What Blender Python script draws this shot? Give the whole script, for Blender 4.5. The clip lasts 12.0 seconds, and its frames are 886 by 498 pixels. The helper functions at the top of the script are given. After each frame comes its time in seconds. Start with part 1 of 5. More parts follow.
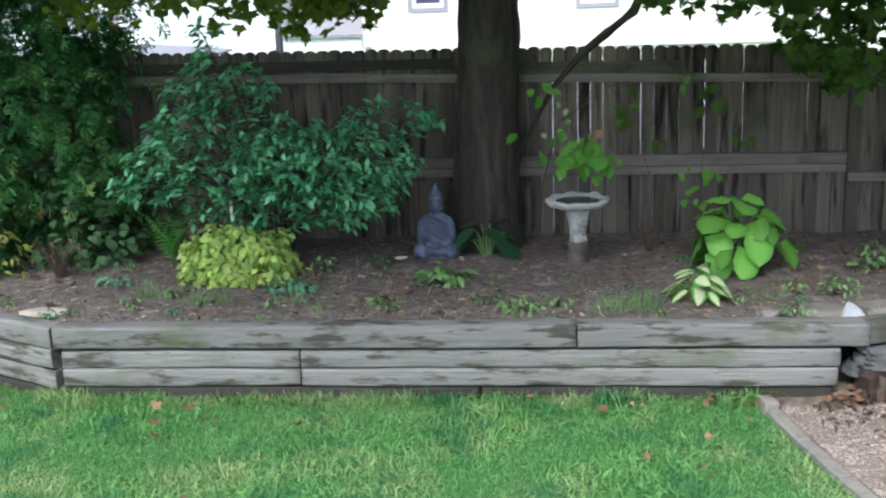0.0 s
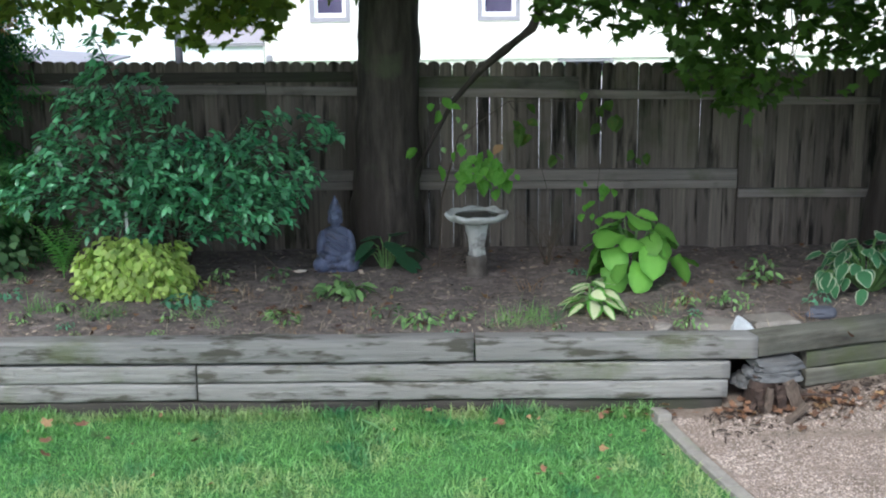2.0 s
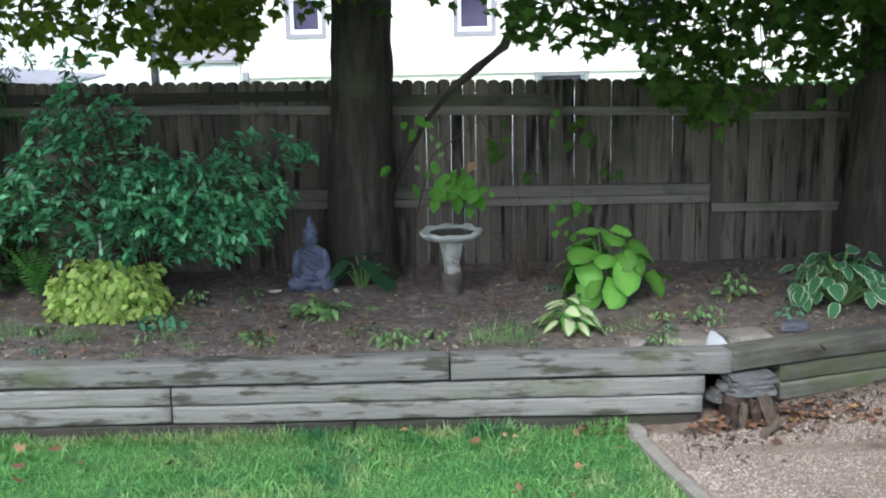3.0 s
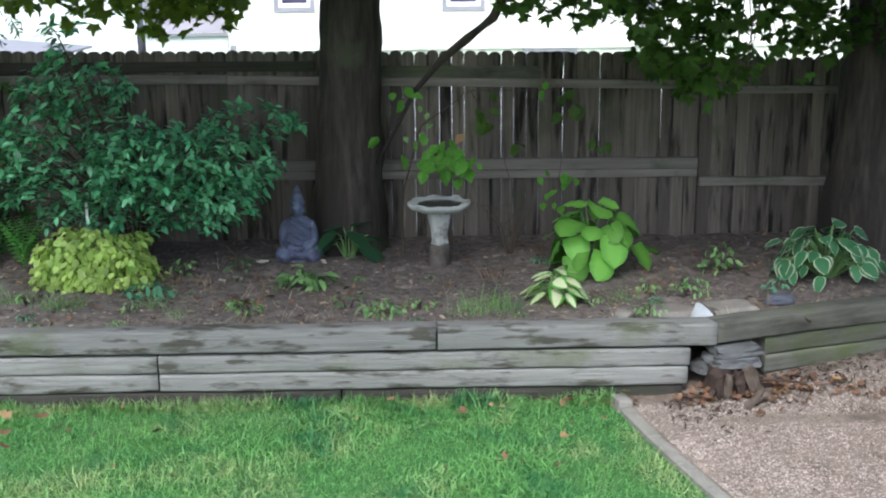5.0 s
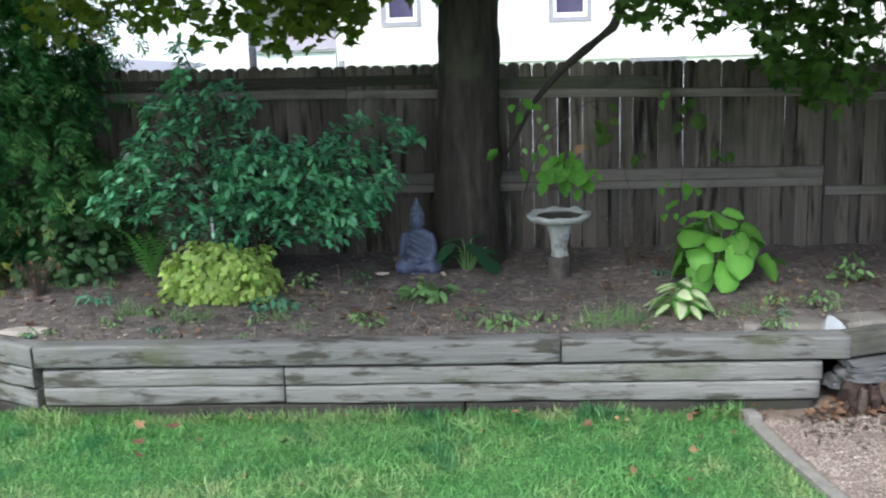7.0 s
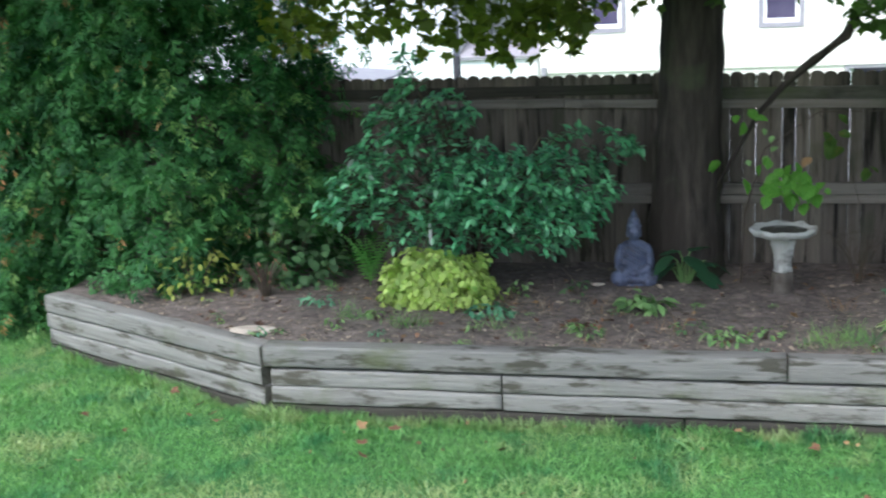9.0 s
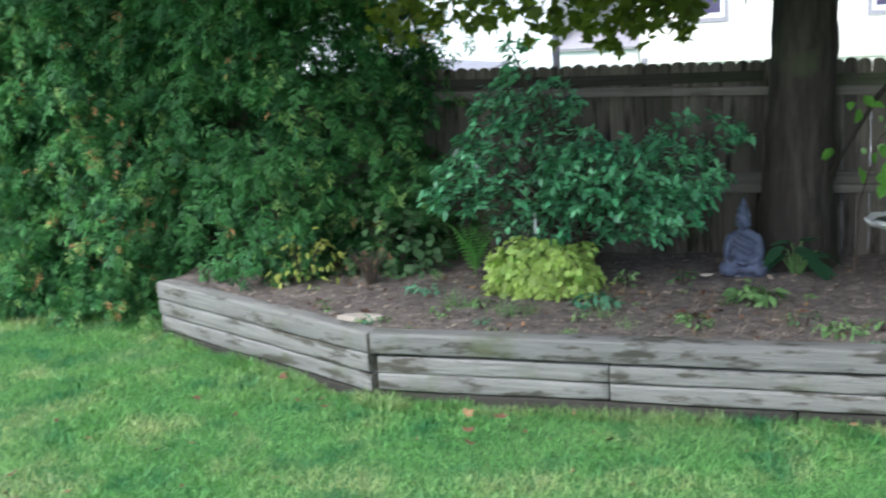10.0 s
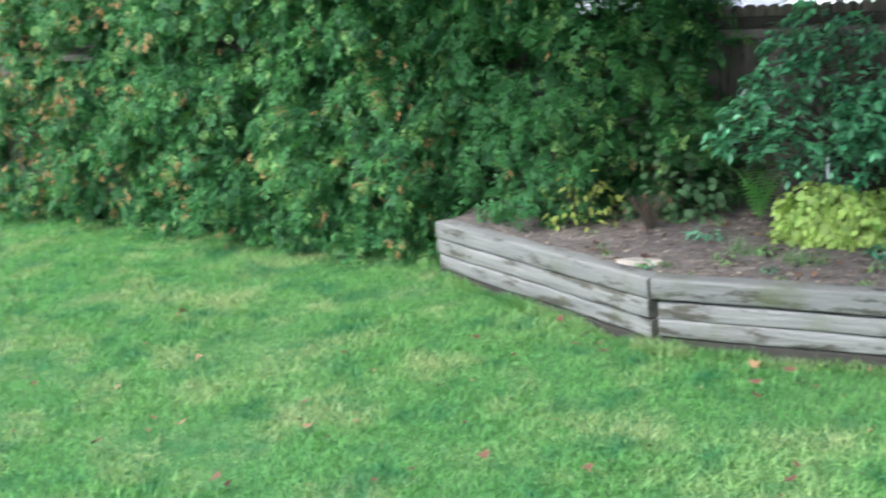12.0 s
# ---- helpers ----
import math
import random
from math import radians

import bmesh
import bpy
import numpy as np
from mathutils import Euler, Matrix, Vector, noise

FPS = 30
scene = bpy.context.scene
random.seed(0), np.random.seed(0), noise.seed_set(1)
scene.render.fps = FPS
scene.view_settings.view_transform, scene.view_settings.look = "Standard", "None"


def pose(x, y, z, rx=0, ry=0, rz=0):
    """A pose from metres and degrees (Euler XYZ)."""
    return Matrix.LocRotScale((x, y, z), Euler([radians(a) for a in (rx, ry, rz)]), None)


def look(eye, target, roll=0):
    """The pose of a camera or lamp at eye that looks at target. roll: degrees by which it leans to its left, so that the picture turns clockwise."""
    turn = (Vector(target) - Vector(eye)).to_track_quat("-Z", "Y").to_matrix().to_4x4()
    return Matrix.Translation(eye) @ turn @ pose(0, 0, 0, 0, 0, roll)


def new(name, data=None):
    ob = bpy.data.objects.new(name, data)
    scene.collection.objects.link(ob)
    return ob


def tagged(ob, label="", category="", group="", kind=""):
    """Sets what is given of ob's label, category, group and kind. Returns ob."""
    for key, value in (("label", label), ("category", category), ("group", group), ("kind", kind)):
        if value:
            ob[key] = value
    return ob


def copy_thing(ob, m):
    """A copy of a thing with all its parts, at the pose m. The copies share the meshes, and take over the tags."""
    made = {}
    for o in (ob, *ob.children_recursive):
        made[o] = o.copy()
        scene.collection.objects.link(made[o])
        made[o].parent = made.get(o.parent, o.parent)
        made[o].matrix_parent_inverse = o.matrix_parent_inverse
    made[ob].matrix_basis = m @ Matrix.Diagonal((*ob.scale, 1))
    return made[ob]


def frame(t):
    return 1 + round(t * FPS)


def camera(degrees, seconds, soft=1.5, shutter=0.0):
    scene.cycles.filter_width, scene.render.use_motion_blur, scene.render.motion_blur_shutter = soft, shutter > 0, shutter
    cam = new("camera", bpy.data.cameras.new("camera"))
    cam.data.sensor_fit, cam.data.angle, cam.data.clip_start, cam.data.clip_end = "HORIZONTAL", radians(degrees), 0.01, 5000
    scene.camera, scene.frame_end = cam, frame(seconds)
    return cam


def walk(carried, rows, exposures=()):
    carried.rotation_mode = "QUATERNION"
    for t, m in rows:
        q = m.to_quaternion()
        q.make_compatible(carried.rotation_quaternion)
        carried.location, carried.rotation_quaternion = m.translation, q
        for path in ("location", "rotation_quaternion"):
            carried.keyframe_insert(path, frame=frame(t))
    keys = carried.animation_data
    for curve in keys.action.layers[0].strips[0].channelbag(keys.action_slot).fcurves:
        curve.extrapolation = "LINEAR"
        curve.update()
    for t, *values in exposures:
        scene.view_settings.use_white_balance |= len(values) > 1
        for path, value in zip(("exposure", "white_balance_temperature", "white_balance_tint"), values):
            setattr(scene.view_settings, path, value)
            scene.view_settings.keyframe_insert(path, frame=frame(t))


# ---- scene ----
cam = camera(41.6, 12.0, soft=2.0, shutter=0.6)
PATH = [
    (0, (1.178, -0.068, 1.951), (0.99, 1.867, 1.481), -2.0),
    (0.5, (1.196, -0.067, 1.98), (1.061, 1.87, 1.501), -2.0),
    (1, (1.188, -0.073, 1.975), (1.114, 1.876, 1.532), -1.4),
    (1.5, (1.208, -0.07, 1.972), (1.16, 1.879, 1.525), -1.1),
    (2, (1.195, -0.074, 1.975), (1.174, 1.873, 1.517), -0.7),
    (2.5, (1.225, -0.072, 2.0), (1.223, 1.881, 1.57), -1.1),
    (4.5, (1.225, -0.089, 1.989), (1.27, 1.854, 1.517), -0.6),
    (5, (1.22, -0.087, 1.969), (1.255, 1.856, 1.495), -0.6),
    (5.5, (1.185, -0.079, 1.976), (1.188, 1.864, 1.5), -1.1),
    (6, (1.168, -0.073, 1.986), (1.104, 1.872, 1.523), -1.6),
    (6.5, (1.149, -0.074, 1.969), (1.049, 1.871, 1.517), -1.9),
    (8.5, (1.029, -0.088, 1.984), (0.664, 1.829, 1.544), -2.4),
    (9, (0.99, -0.091, 1.993), (0.527, 1.807, 1.566), -2.7),
    (9.5, (0.974, -0.091, 1.967), (0.433, 1.788, 1.545), -3.0),
    (10, (0.937, -0.106, 1.973), (0.317, 1.746, 1.543), -3.5),
    (10.5, (0.911, -0.104, 1.958), (0.193, 1.704, 1.493), -4.2),
    (11, (0.904, -0.088, 1.952), (0.114, 1.683, 1.463), -4.2),
    (11.5, (0.849, -0.101, 1.959), (-0.05, 1.618, 1.476), -4.5),
    (12, (0.809, -0.1, 1.96), (-0.208, 1.551, 1.47), -5.3),
]
walk(cam, [(t, look(eye, target, roll)) for t, eye, target, roll in PATH], exposures=[(0, 1.31, 5600, 5), (6.5, 1.3, 5600, 5), (9.5, 1.37, 5600, 5), (10.5, 1.43, 5600, 5), (11.5, 1.56, 5600, 5), (12, 1.7, 5600, 5)])

# ---- light ----
SUN_UP, SUN_TURN = radians(52), radians(200)
world = bpy.data.worlds.new("overcast_sky")
scene.world = world
world.use_nodes = True
wn = world.node_tree.nodes
sky = wn.new("ShaderNodeTexSky")
sky.sky_type, sky.sun_disc = "NISHITA", False
sky.sun_elevation, sky.sun_rotation = SUN_UP, SUN_TURN
sky.air_density, sky.dust_density, sky.ozone_density = 1.0, 4.0, 0.6
world.node_tree.links.new(sky.outputs[0], wn["Background"].inputs[0])
wn["Background"].inputs[1].default_value = 0.13
sun = new("sun", bpy.data.lights.new("sun", "SUN"))
sun.data.energy, sun.data.angle, sun.data.color = 1.2, radians(25), (1.0, 0.96, 0.9)
sun_way = Vector((math.sin(SUN_TURN) * math.cos(SUN_UP), math.cos(SUN_TURN) * math.cos(SUN_UP), math.sin(SUN_UP)))
sun.matrix_world = look(sun_way * 30, (0, 0, 0))


# ---- materials ----
def material(name, colours, scale=6.0, stretch=(1, 1, 1), rough=0.8, bump=0.3, fine=60.0, patch=None, patch_at=(0.55, 0.7), patch_scale=2.0,
             patch_stretch=(1, 1, 1), second=None, second_at=(0.6, 0.75), second_scale=1.2, island=0.0, tone=0.0, through_light=0.0, metal=0.0, gloss=0.3, space="Object"):
    """Grain between colours[0] and colours[1], two patch colours with outlines of their own, tone varying by island or by object."""
    m = bpy.data.materials.new(name)
    m.use_nodes = True
    nt = m.node_tree
    n, l = nt.nodes, nt.links
    bsdf, out = n["Principled BSDF"], n["Material Output"]
    where = n.new("ShaderNodeTexCoord").outputs[space]
    info = n.new("ShaderNodeObjectInfo")
    shift = n.new("ShaderNodeMath")
    shift.operation = "MULTIPLY"
    l.new(info.outputs["Random"], shift.inputs[0])
    shift.inputs[1].default_value = 37.0

    def grain(size, stretched, detail=6.0, roughness=0.6):
        mp = n.new("ShaderNodeMapping")
        mp.inputs["Scale"].default_value = stretched
        l.new(where, mp.inputs["Vector"])
        t = n.new("ShaderNodeTexNoise")
        t.noise_dimensions = "4D"
        t.inputs["Scale"].default_value, t.inputs["Detail"].default_value, t.inputs["Roughness"].default_value = size, detail, roughness
        l.new(mp.outputs[0], t.inputs["Vector"])
        l.new(shift.outputs[0], t.inputs["W"])
        return t.outputs[0]

    def mixed(kind, factor, a, b):
        x = n.new("ShaderNodeMix")
        x.data_type, x.blend_type = "RGBA", kind
        if isinstance(factor, float):
            x.inputs[0].default_value = factor
        else:
            l.new(factor, x.inputs[0])
        for socket, v in ((x.inputs[6], a), (x.inputs[7], b)):
            if isinstance(v, tuple):
                socket.default_value = (*v, 1)
            else:
                l.new(v, socket)
        return x.outputs[2]

    def between(v, lo, hi, to0=0.0, to1=1.0):
        r = n.new("ShaderNodeMapRange")
        r.inputs[1].default_value, r.inputs[2].default_value, r.inputs[3].default_value, r.inputs[4].default_value = lo, hi, to0, to1
        l.new(v, r.inputs[0])
        return r.outputs[0]

    g = grain(scale, stretch)
    col = mixed("MIX", between(g, 0.3, 0.7), colours[0], colours[1])
    if len(colours) > 2:
        col = mixed("MIX", between(grain(scale * 0.23, stretch, 3.0), 0.52, 0.66), col, colours[2])
    if patch:
        col = mixed("MIX", between(grain(patch_scale, patch_stretch, 5.0), *patch_at), col, patch)
    if second:
        col = mixed("MIX", between(grain(second_scale, (1, 1, 1), 5.0), *second_at), col, second)
    if island or tone:
        if island:
            pick = n.new("ShaderNodeNewGeometry").outputs["Random Per Island"]
            amount = island
        else:
            pick, amount = info.outputs["Random"], tone
        col = mixed("MULTIPLY", 1.0, col, mixed("MIX", pick, (1 - amount, 1 - amount, 1 - amount), (1 + amount, 1 + amount * 0.95, 1 + amount * 0.8)))
    l.new(col, bsdf.inputs["Base Color"])
    bsdf.inputs["Metallic"].default_value = metal
    bsdf.inputs["Specular IOR Level"].default_value = gloss
    l.new(between(g, 0.2, 0.8, max(rough - 0.12, 0.02), min(rough + 0.12, 1.0)), bsdf.inputs["Roughness"])
    if bump:
        b = n.new("ShaderNodeBump")
        b.inputs["Strength"].default_value, b.inputs["Distance"].default_value = bump, 0.01
        l.new(grain(fine, stretch, 4.0), b.inputs["Height"])
        l.new(b.outputs[0], bsdf.inputs["Normal"])
    if through_light:
        tr = n.new("ShaderNodeBsdfTranslucent")
        l.new(mixed("MULTIPLY", 1.0, col, (1.3, 1.35, 0.7)), tr.inputs[0])
        x = n.new("ShaderNodeMixShader")
        x.inputs[0].default_value = through_light
        l.new(bsdf.outputs[0], x.inputs[1])
        l.new(tr.outputs[0], x.inputs[2])
        l.new(x.outputs[0], out.inputs[0])
    return m


def edged(name, middle, edge, start, end, rough=0.45, island=0.15):
    """A leaf whose middle and rim differ, by the leaf's own UV: u across, v along; fine veins in relief."""
    m = bpy.data.materials.new(name)
    m.use_nodes = True
    n, l = m.node_tree.nodes, m.node_tree.links
    bsdf, out = n["Principled BSDF"], n["Material Output"]
    uv = n.new("ShaderNodeUVMap")
    sp = n.new("ShaderNodeSeparateXYZ")
    l.new(uv.outputs[0], sp.inputs[0])

    def calc(op, a, b):
        x = n.new("ShaderNodeMath")
        x.operation = op
        for i, v in enumerate((a, b)):
            if isinstance(v, (int, float)):
                x.inputs[i].default_value = v
            else:
                l.new(v, x.inputs[i])
        return x.outputs[0]

    across = calc("ABSOLUTE", calc("MULTIPLY", calc("SUBTRACT", sp.outputs[0], 0.5), 2.0), 0.0)
    tc = n.new("ShaderNodeTexCoord")
    nz = n.new("ShaderNodeTexNoise")
    nz.inputs["Scale"].default_value = 45.0
    l.new(tc.outputs["Object"], nz.inputs["Vector"])
    wob = calc("ADD", across, calc("MULTIPLY", calc("SUBTRACT", nz.outputs[0], 0.5), 0.3))
    r = n.new("ShaderNodeMapRange")
    r.inputs[1].default_value, r.inputs[2].default_value = start, end
    l.new(wob, r.inputs[0])
    mx = n.new("ShaderNodeMix")
    mx.data_type = "RGBA"
    mx.inputs[6].default_value, mx.inputs[7].default_value = (*middle, 1), (*edge, 1)
    l.new(r.outputs[0], mx.inputs[0])
    info = n.new("ShaderNodeObjectInfo")
    tint = n.new("ShaderNodeMix")
    tint.data_type, tint.blend_type = "RGBA", "MULTIPLY"
    tint.inputs[0].default_value = 1.0
    shade = n.new("ShaderNodeMapRange")
    shade.inputs[3].default_value, shade.inputs[4].default_value = 1 - island, 1 + island
    l.new(info.outputs["Random"], shade.inputs[0])
    l.new(mx.outputs[2], tint.inputs[6])
    l.new(shade.outputs[0], tint.inputs[7])
    l.new(tint.outputs[2], bsdf.inputs["Base Color"])
    bsdf.inputs["Roughness"].default_value = rough
    bsdf.inputs["Specular IOR Level"].default_value = 0.35
    vein = calc("SINE", calc("MULTIPLY", calc("ADD", calc("MULTIPLY", sp.outputs[1], 0.4), across), 38.0), 0.0)
    b = n.new("ShaderNodeBump")
    b.inputs["Strength"].default_value, b.inputs["Distance"].default_value = 0.18, 0.003
    l.new(vein, b.inputs["Height"])
    l.new(b.outputs[0], bsdf.inputs["Normal"])
    tr = n.new("ShaderNodeBsdfTranslucent")
    l.new(tint.outputs[2], tr.inputs[0])
    x = n.new("ShaderNodeMixShader")
    x.inputs[0].default_value = 0.3
    l.new(bsdf.outputs[0], x.inputs[1])
    l.new(tr.outputs[0], x.inputs[2])
    l.new(x.outputs[0], out.inputs[0])
    return m


M = {
    "turf": material("turf", [(0.035, 0.11, 0.028), (0.07, 0.18, 0.05), (0.085, 0.17, 0.055)], scale=14, rough=0.95, bump=0.8, fine=90, patch=(0.10, 0.13, 0.05), patch_at=(0.6, 0.75), patch_scale=3.0),
    "blade": material("grass_blade", [(0.115, 0.275, 0.08), (0.185, 0.375, 0.12), (0.245, 0.39, 0.15)], scale=3.4, rough=0.6, bump=0, island=0.35, through_light=0.3, patch=(0.34, 0.405, 0.195), patch_at=(0.49, 0.66), patch_scale=2.3, second=(0.06, 0.20, 0.08), second_at=(0.52, 0.64), second_scale=3.2),
    "soil": material("soil", [(0.07, 0.057, 0.051), (0.225, 0.187, 0.17), (0.14, 0.114, 0.102)], scale=22, rough=0.95, bump=1.0, fine=70, patch=(0.28, 0.232, 0.208), patch_at=(0.54, 0.70), patch_scale=13),
    "chip": material("litter", [(0.10, 0.08, 0.065), (0.36, 0.30, 0.245)], scale=9, rough=0.9, bump=0.2, island=0.8),
    "timber": material("weathered_timber", [(0.155, 0.150, 0.140), (0.275, 0.267, 0.255), (0.215, 0.207, 0.194)], scale=9, stretch=(0.3, 6, 6), rough=0.9, bump=0.8, fine=26, patch=(0.075, 0.07, 0.056),
                       patch_at=(0.525, 0.61), patch_scale=5.0, patch_stretch=(0.7, 1.6, 3.2), second=(0.115, 0.13, 0.065), second_at=(0.56, 0.74), second_scale=2.2, tone=0.14),
    # Darker timber colour, for the bottom courses and one upper fence board.
    "dark_wood": material("dark_timber", [(0.025, 0.022, 0.018), (0.06, 0.054, 0.045)], scale=9, stretch=(0.35, 6, 6), rough=0.85, bump=0.6, fine=26, second=(0.035, 0.042, 0.02), second_at=(0.55, 0.7)),
    # Moss, plus the right run's shade painted into a darker base colour.
    "mossy_shaded": material("shaded_mossy_timber", [(0.075, 0.075, 0.06), (0.15, 0.145, 0.12)], scale=9, stretch=(0.35, 6, 6), rough=0.9, bump=0.7, fine=26, patch=(0.035, 0.03, 0.024), patch_at=(0.50, 0.72), patch_scale=3.0,
                      patch_stretch=(1.0, 1.8, 3.0), second=(0.075, 0.095, 0.03), second_at=(0.5, 0.68), second_scale=1.8, tone=0.12),
    "end": material("timber_end", [(0.05, 0.045, 0.035), (0.16, 0.15, 0.12)], scale=30, rough=0.95, bump=0.6),
    "fence": material("fence_board", [(0.08, 0.068, 0.057), (0.18, 0.155, 0.133), (0.122, 0.102, 0.087)], scale=7, stretch=(8, 8, 0.3), rough=0.9, bump=0.7, fine=22, patch=(0.020, 0.017, 0.014),
                      patch_at=(0.525, 0.63), patch_scale=3.0, patch_stretch=(4.5, 4.5, 0.5), second=(0.055, 0.066, 0.03), second_at=(0.57, 0.74), second_scale=1.5, tone=0.34),
    "rail": material("fence_rail", [(0.125, 0.11, 0.098), (0.225, 0.20, 0.18)], scale=7, stretch=(0.3, 7, 7), rough=0.9, bump=0.6, fine=22, patch=(0.04, 0.035, 0.028), patch_at=(0.57, 0.7), second=(0.07, 0.085, 0.04),
                     second_at=(0.56, 0.7), second_scale=1.5, tone=0.15),
    "bark": material("maple_bark", [(0.017, 0.014, 0.012), (0.082, 0.068, 0.057), (0.036, 0.029, 0.025)], scale=7, stretch=(3.5, 3.5, 0.5), rough=0.95, bump=1.0, fine=24, second=(0.07, 0.08, 0.045), second_at=(0.58, 0.74), second_scale=3),
    "stump_wood": material("split_stump_wood", [(0.05, 0.036, 0.028), (0.15, 0.115, 0.09), (0.085, 0.06, 0.045)], scale=16, stretch=(0.5, 3, 3), rough=0.95, bump=1.0, fine=40),
    "twig": material("twig_bark", [(0.045, 0.035, 0.026), (0.10, 0.08, 0.06)], scale=30, rough=0.9, bump=0.3),
    "maple": material("maple_leaf", [(0.045, 0.10, 0.02), (0.085, 0.155, 0.03)], scale=1.4, rough=0.5, bump=0, island=0.45, through_light=0.5, patch=(0.14, 0.14, 0.03), patch_at=(0.6, 0.72), patch_scale=1.1),
    "maple_backlit": material("backlit_maple_leaf", [(0.09, 0.145, 0.02), (0.17, 0.215, 0.03)], scale=1.4, rough=0.5, bump=0, island=0.45, through_light=0.5, patch=(0.22, 0.19, 0.03), patch_at=(0.58, 0.72), patch_scale=1.6),
    "cedar": material("cedar_spray", [(0.030, 0.120, 0.036), (0.085, 0.225, 0.060), (0.055, 0.165, 0.042)], scale=3.0, rough=0.6, bump=0, island=0.38, through_light=0.22, patch=(0.020, 0.080, 0.026), patch_at=(0.50, 0.60), patch_scale=5.5),
    "cedar_tip": material("cedar_brown_tip", [(0.26, 0.15, 0.06), (0.42, 0.25, 0.11)], scale=5, rough=0.7, bump=0, island=0.4, through_light=0.2),
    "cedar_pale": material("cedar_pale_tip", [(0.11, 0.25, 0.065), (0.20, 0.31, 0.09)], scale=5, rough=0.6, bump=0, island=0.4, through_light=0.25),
    "shrub": material("shrub_leaf", [(0.06, 0.25, 0.115), (0.20, 0.46, 0.25)], scale=6, rough=0.32, bump=0, island=0.7, through_light=0.18, gloss=0.65),
    "lime": material("lime_leaf", [(0.36, 0.50, 0.11), (0.52, 0.62, 0.22)], scale=9, rough=0.5, bump=0, island=0.4, through_light=0.3, patch=(0.25, 0.44, 0.09), patch_at=(0.52, 0.66), patch_scale=9),
    "fern": material("fern_frond", [(0.15, 0.40, 0.09), (0.25, 0.52, 0.14)], scale=8, rough=0.6, bump=0, island=0.25, through_light=0.3),
    "weed": material("weed_leaf", [(0.13, 0.26, 0.09), (0.25, 0.40, 0.16)], scale=8, rough=0.6, bump=0, island=0.4, through_light=0.25),
    "bluish": material("bluish_weed_leaf", [(0.09, 0.25, 0.15), (0.17, 0.36, 0.22)], scale=8, rough=0.55, bump=0, island=0.3, through_light=0.25),
    "bramble": material("bramble_leaf", [(0.07, 0.15, 0.065), (0.13, 0.22, 0.10)], scale=8, rough=0.6, bump=0, island=0.4, through_light=0.25),
    "yellow": material("yellowing_leaf", [(0.24, 0.32, 0.06), (0.42, 0.44, 0.12)], scale=6, rough=0.55, bump=0, island=0.35, through_light=0.3),
    "vine": material("young_leaf", [(0.09, 0.25, 0.035), (0.16, 0.35, 0.055)], scale=6, rough=0.5, bump=0, island=0.35, through_light=0.35),
    "straw": material("dry_stalk", [(0.24, 0.20, 0.14), (0.42, 0.36, 0.27)], scale=12, rough=0.85, bump=0, island=0.4),
    "dead": material("dead_leaf", [(0.075, 0.04, 0.026), (0.185, 0.10, 0.058)], scale=12, rough=0.85, bump=0.2, island=0.5, tone=0.0),
    "tan": material("tan_leaf", [(0.17, 0.10, 0.05), (0.30, 0.195, 0.10)], scale=12, rough=0.85, bump=0.2, island=0.4),
    "hosta": edged("hosta_leaf", (0.22, 0.48, 0.08), (0.14, 0.34, 0.05), 0.4, 1.0, island=0.3),
    "pale_hosta": edged("variegated_hosta_leaf", (0.70, 0.74, 0.46), (0.13, 0.36, 0.05), 0.5, 0.74),
    "rim_hosta": edged("rimmed_hosta_leaf", (0.07, 0.20, 0.085), (0.56, 0.64, 0.44), 0.76, 0.88),
    "dark_hosta": edged("dark_hosta_leaf", (0.035, 0.10, 0.045), (0.045, 0.12, 0.05), 0.7, 0.95),
    "statue": material("blue_grey_resin", [(0.075, 0.088, 0.15), (0.165, 0.185, 0.27), (0.11, 0.125, 0.19)], scale=16, rough=0.6, bump=0.9, fine=70, patch=(0.03, 0.03, 0.04), patch_at=(0.52, 0.66), patch_scale=13, second=(0.16, 0.13, 0.115), second_at=(0.58, 0.7), second_scale=9),
    "stone_cast": material("cast_concrete", [(0.36, 0.36, 0.34), (0.55, 0.55, 0.53), (0.45, 0.44, 0.41)], scale=18, rough=0.85, bump=0.6, fine=90, patch=(0.10, 0.09, 0.075), patch_at=(0.53, 0.66), patch_scale=9),
    "damp_cast": material("soiled_concrete", [(0.075, 0.062, 0.052), (0.16, 0.14, 0.12)], scale=18, rough=0.9, bump=0.6, fine=90),
    "water": material("still_water", [(0.02, 0.025, 0.02), (0.03, 0.035, 0.03)], rough=0.08, bump=0, gloss=0.5),
    "kerb": material("concrete_edging", [(0.19, 0.175, 0.15), (0.29, 0.27, 0.24)], scale=20, rough=0.95, bump=0.6, fine=80, patch=(0.18, 0.19, 0.12), patch_at=(0.58, 0.72), patch_scale=5),
    "gravel": material("gravel_bed", [(0.15, 0.115, 0.09), (0.28, 0.225, 0.185)], scale=60, rough=0.95, bump=1.0, fine=120, patch=(0.10, 0.075, 0.055), patch_at=(0.52, 0.68), patch_scale=4),
    "pebble": material("pea_gravel", [(0.24, 0.19, 0.165), (0.40, 0.335, 0.30)], scale=8, rough=0.85, bump=0, island=0.45),
    "slate": material("grey_flagstone", [(0.06, 0.06, 0.063), (0.15, 0.15, 0.15), (0.095, 0.09, 0.087)], scale=12, stretch=(1, 1, 4), rough=0.85, bump=0.7, fine=50),
    "brown_slab": material("brown_flagstone", [(0.15, 0.133, 0.115), (0.26, 0.235, 0.205)], scale=12, rough=0.9, bump=0.6, fine=50),
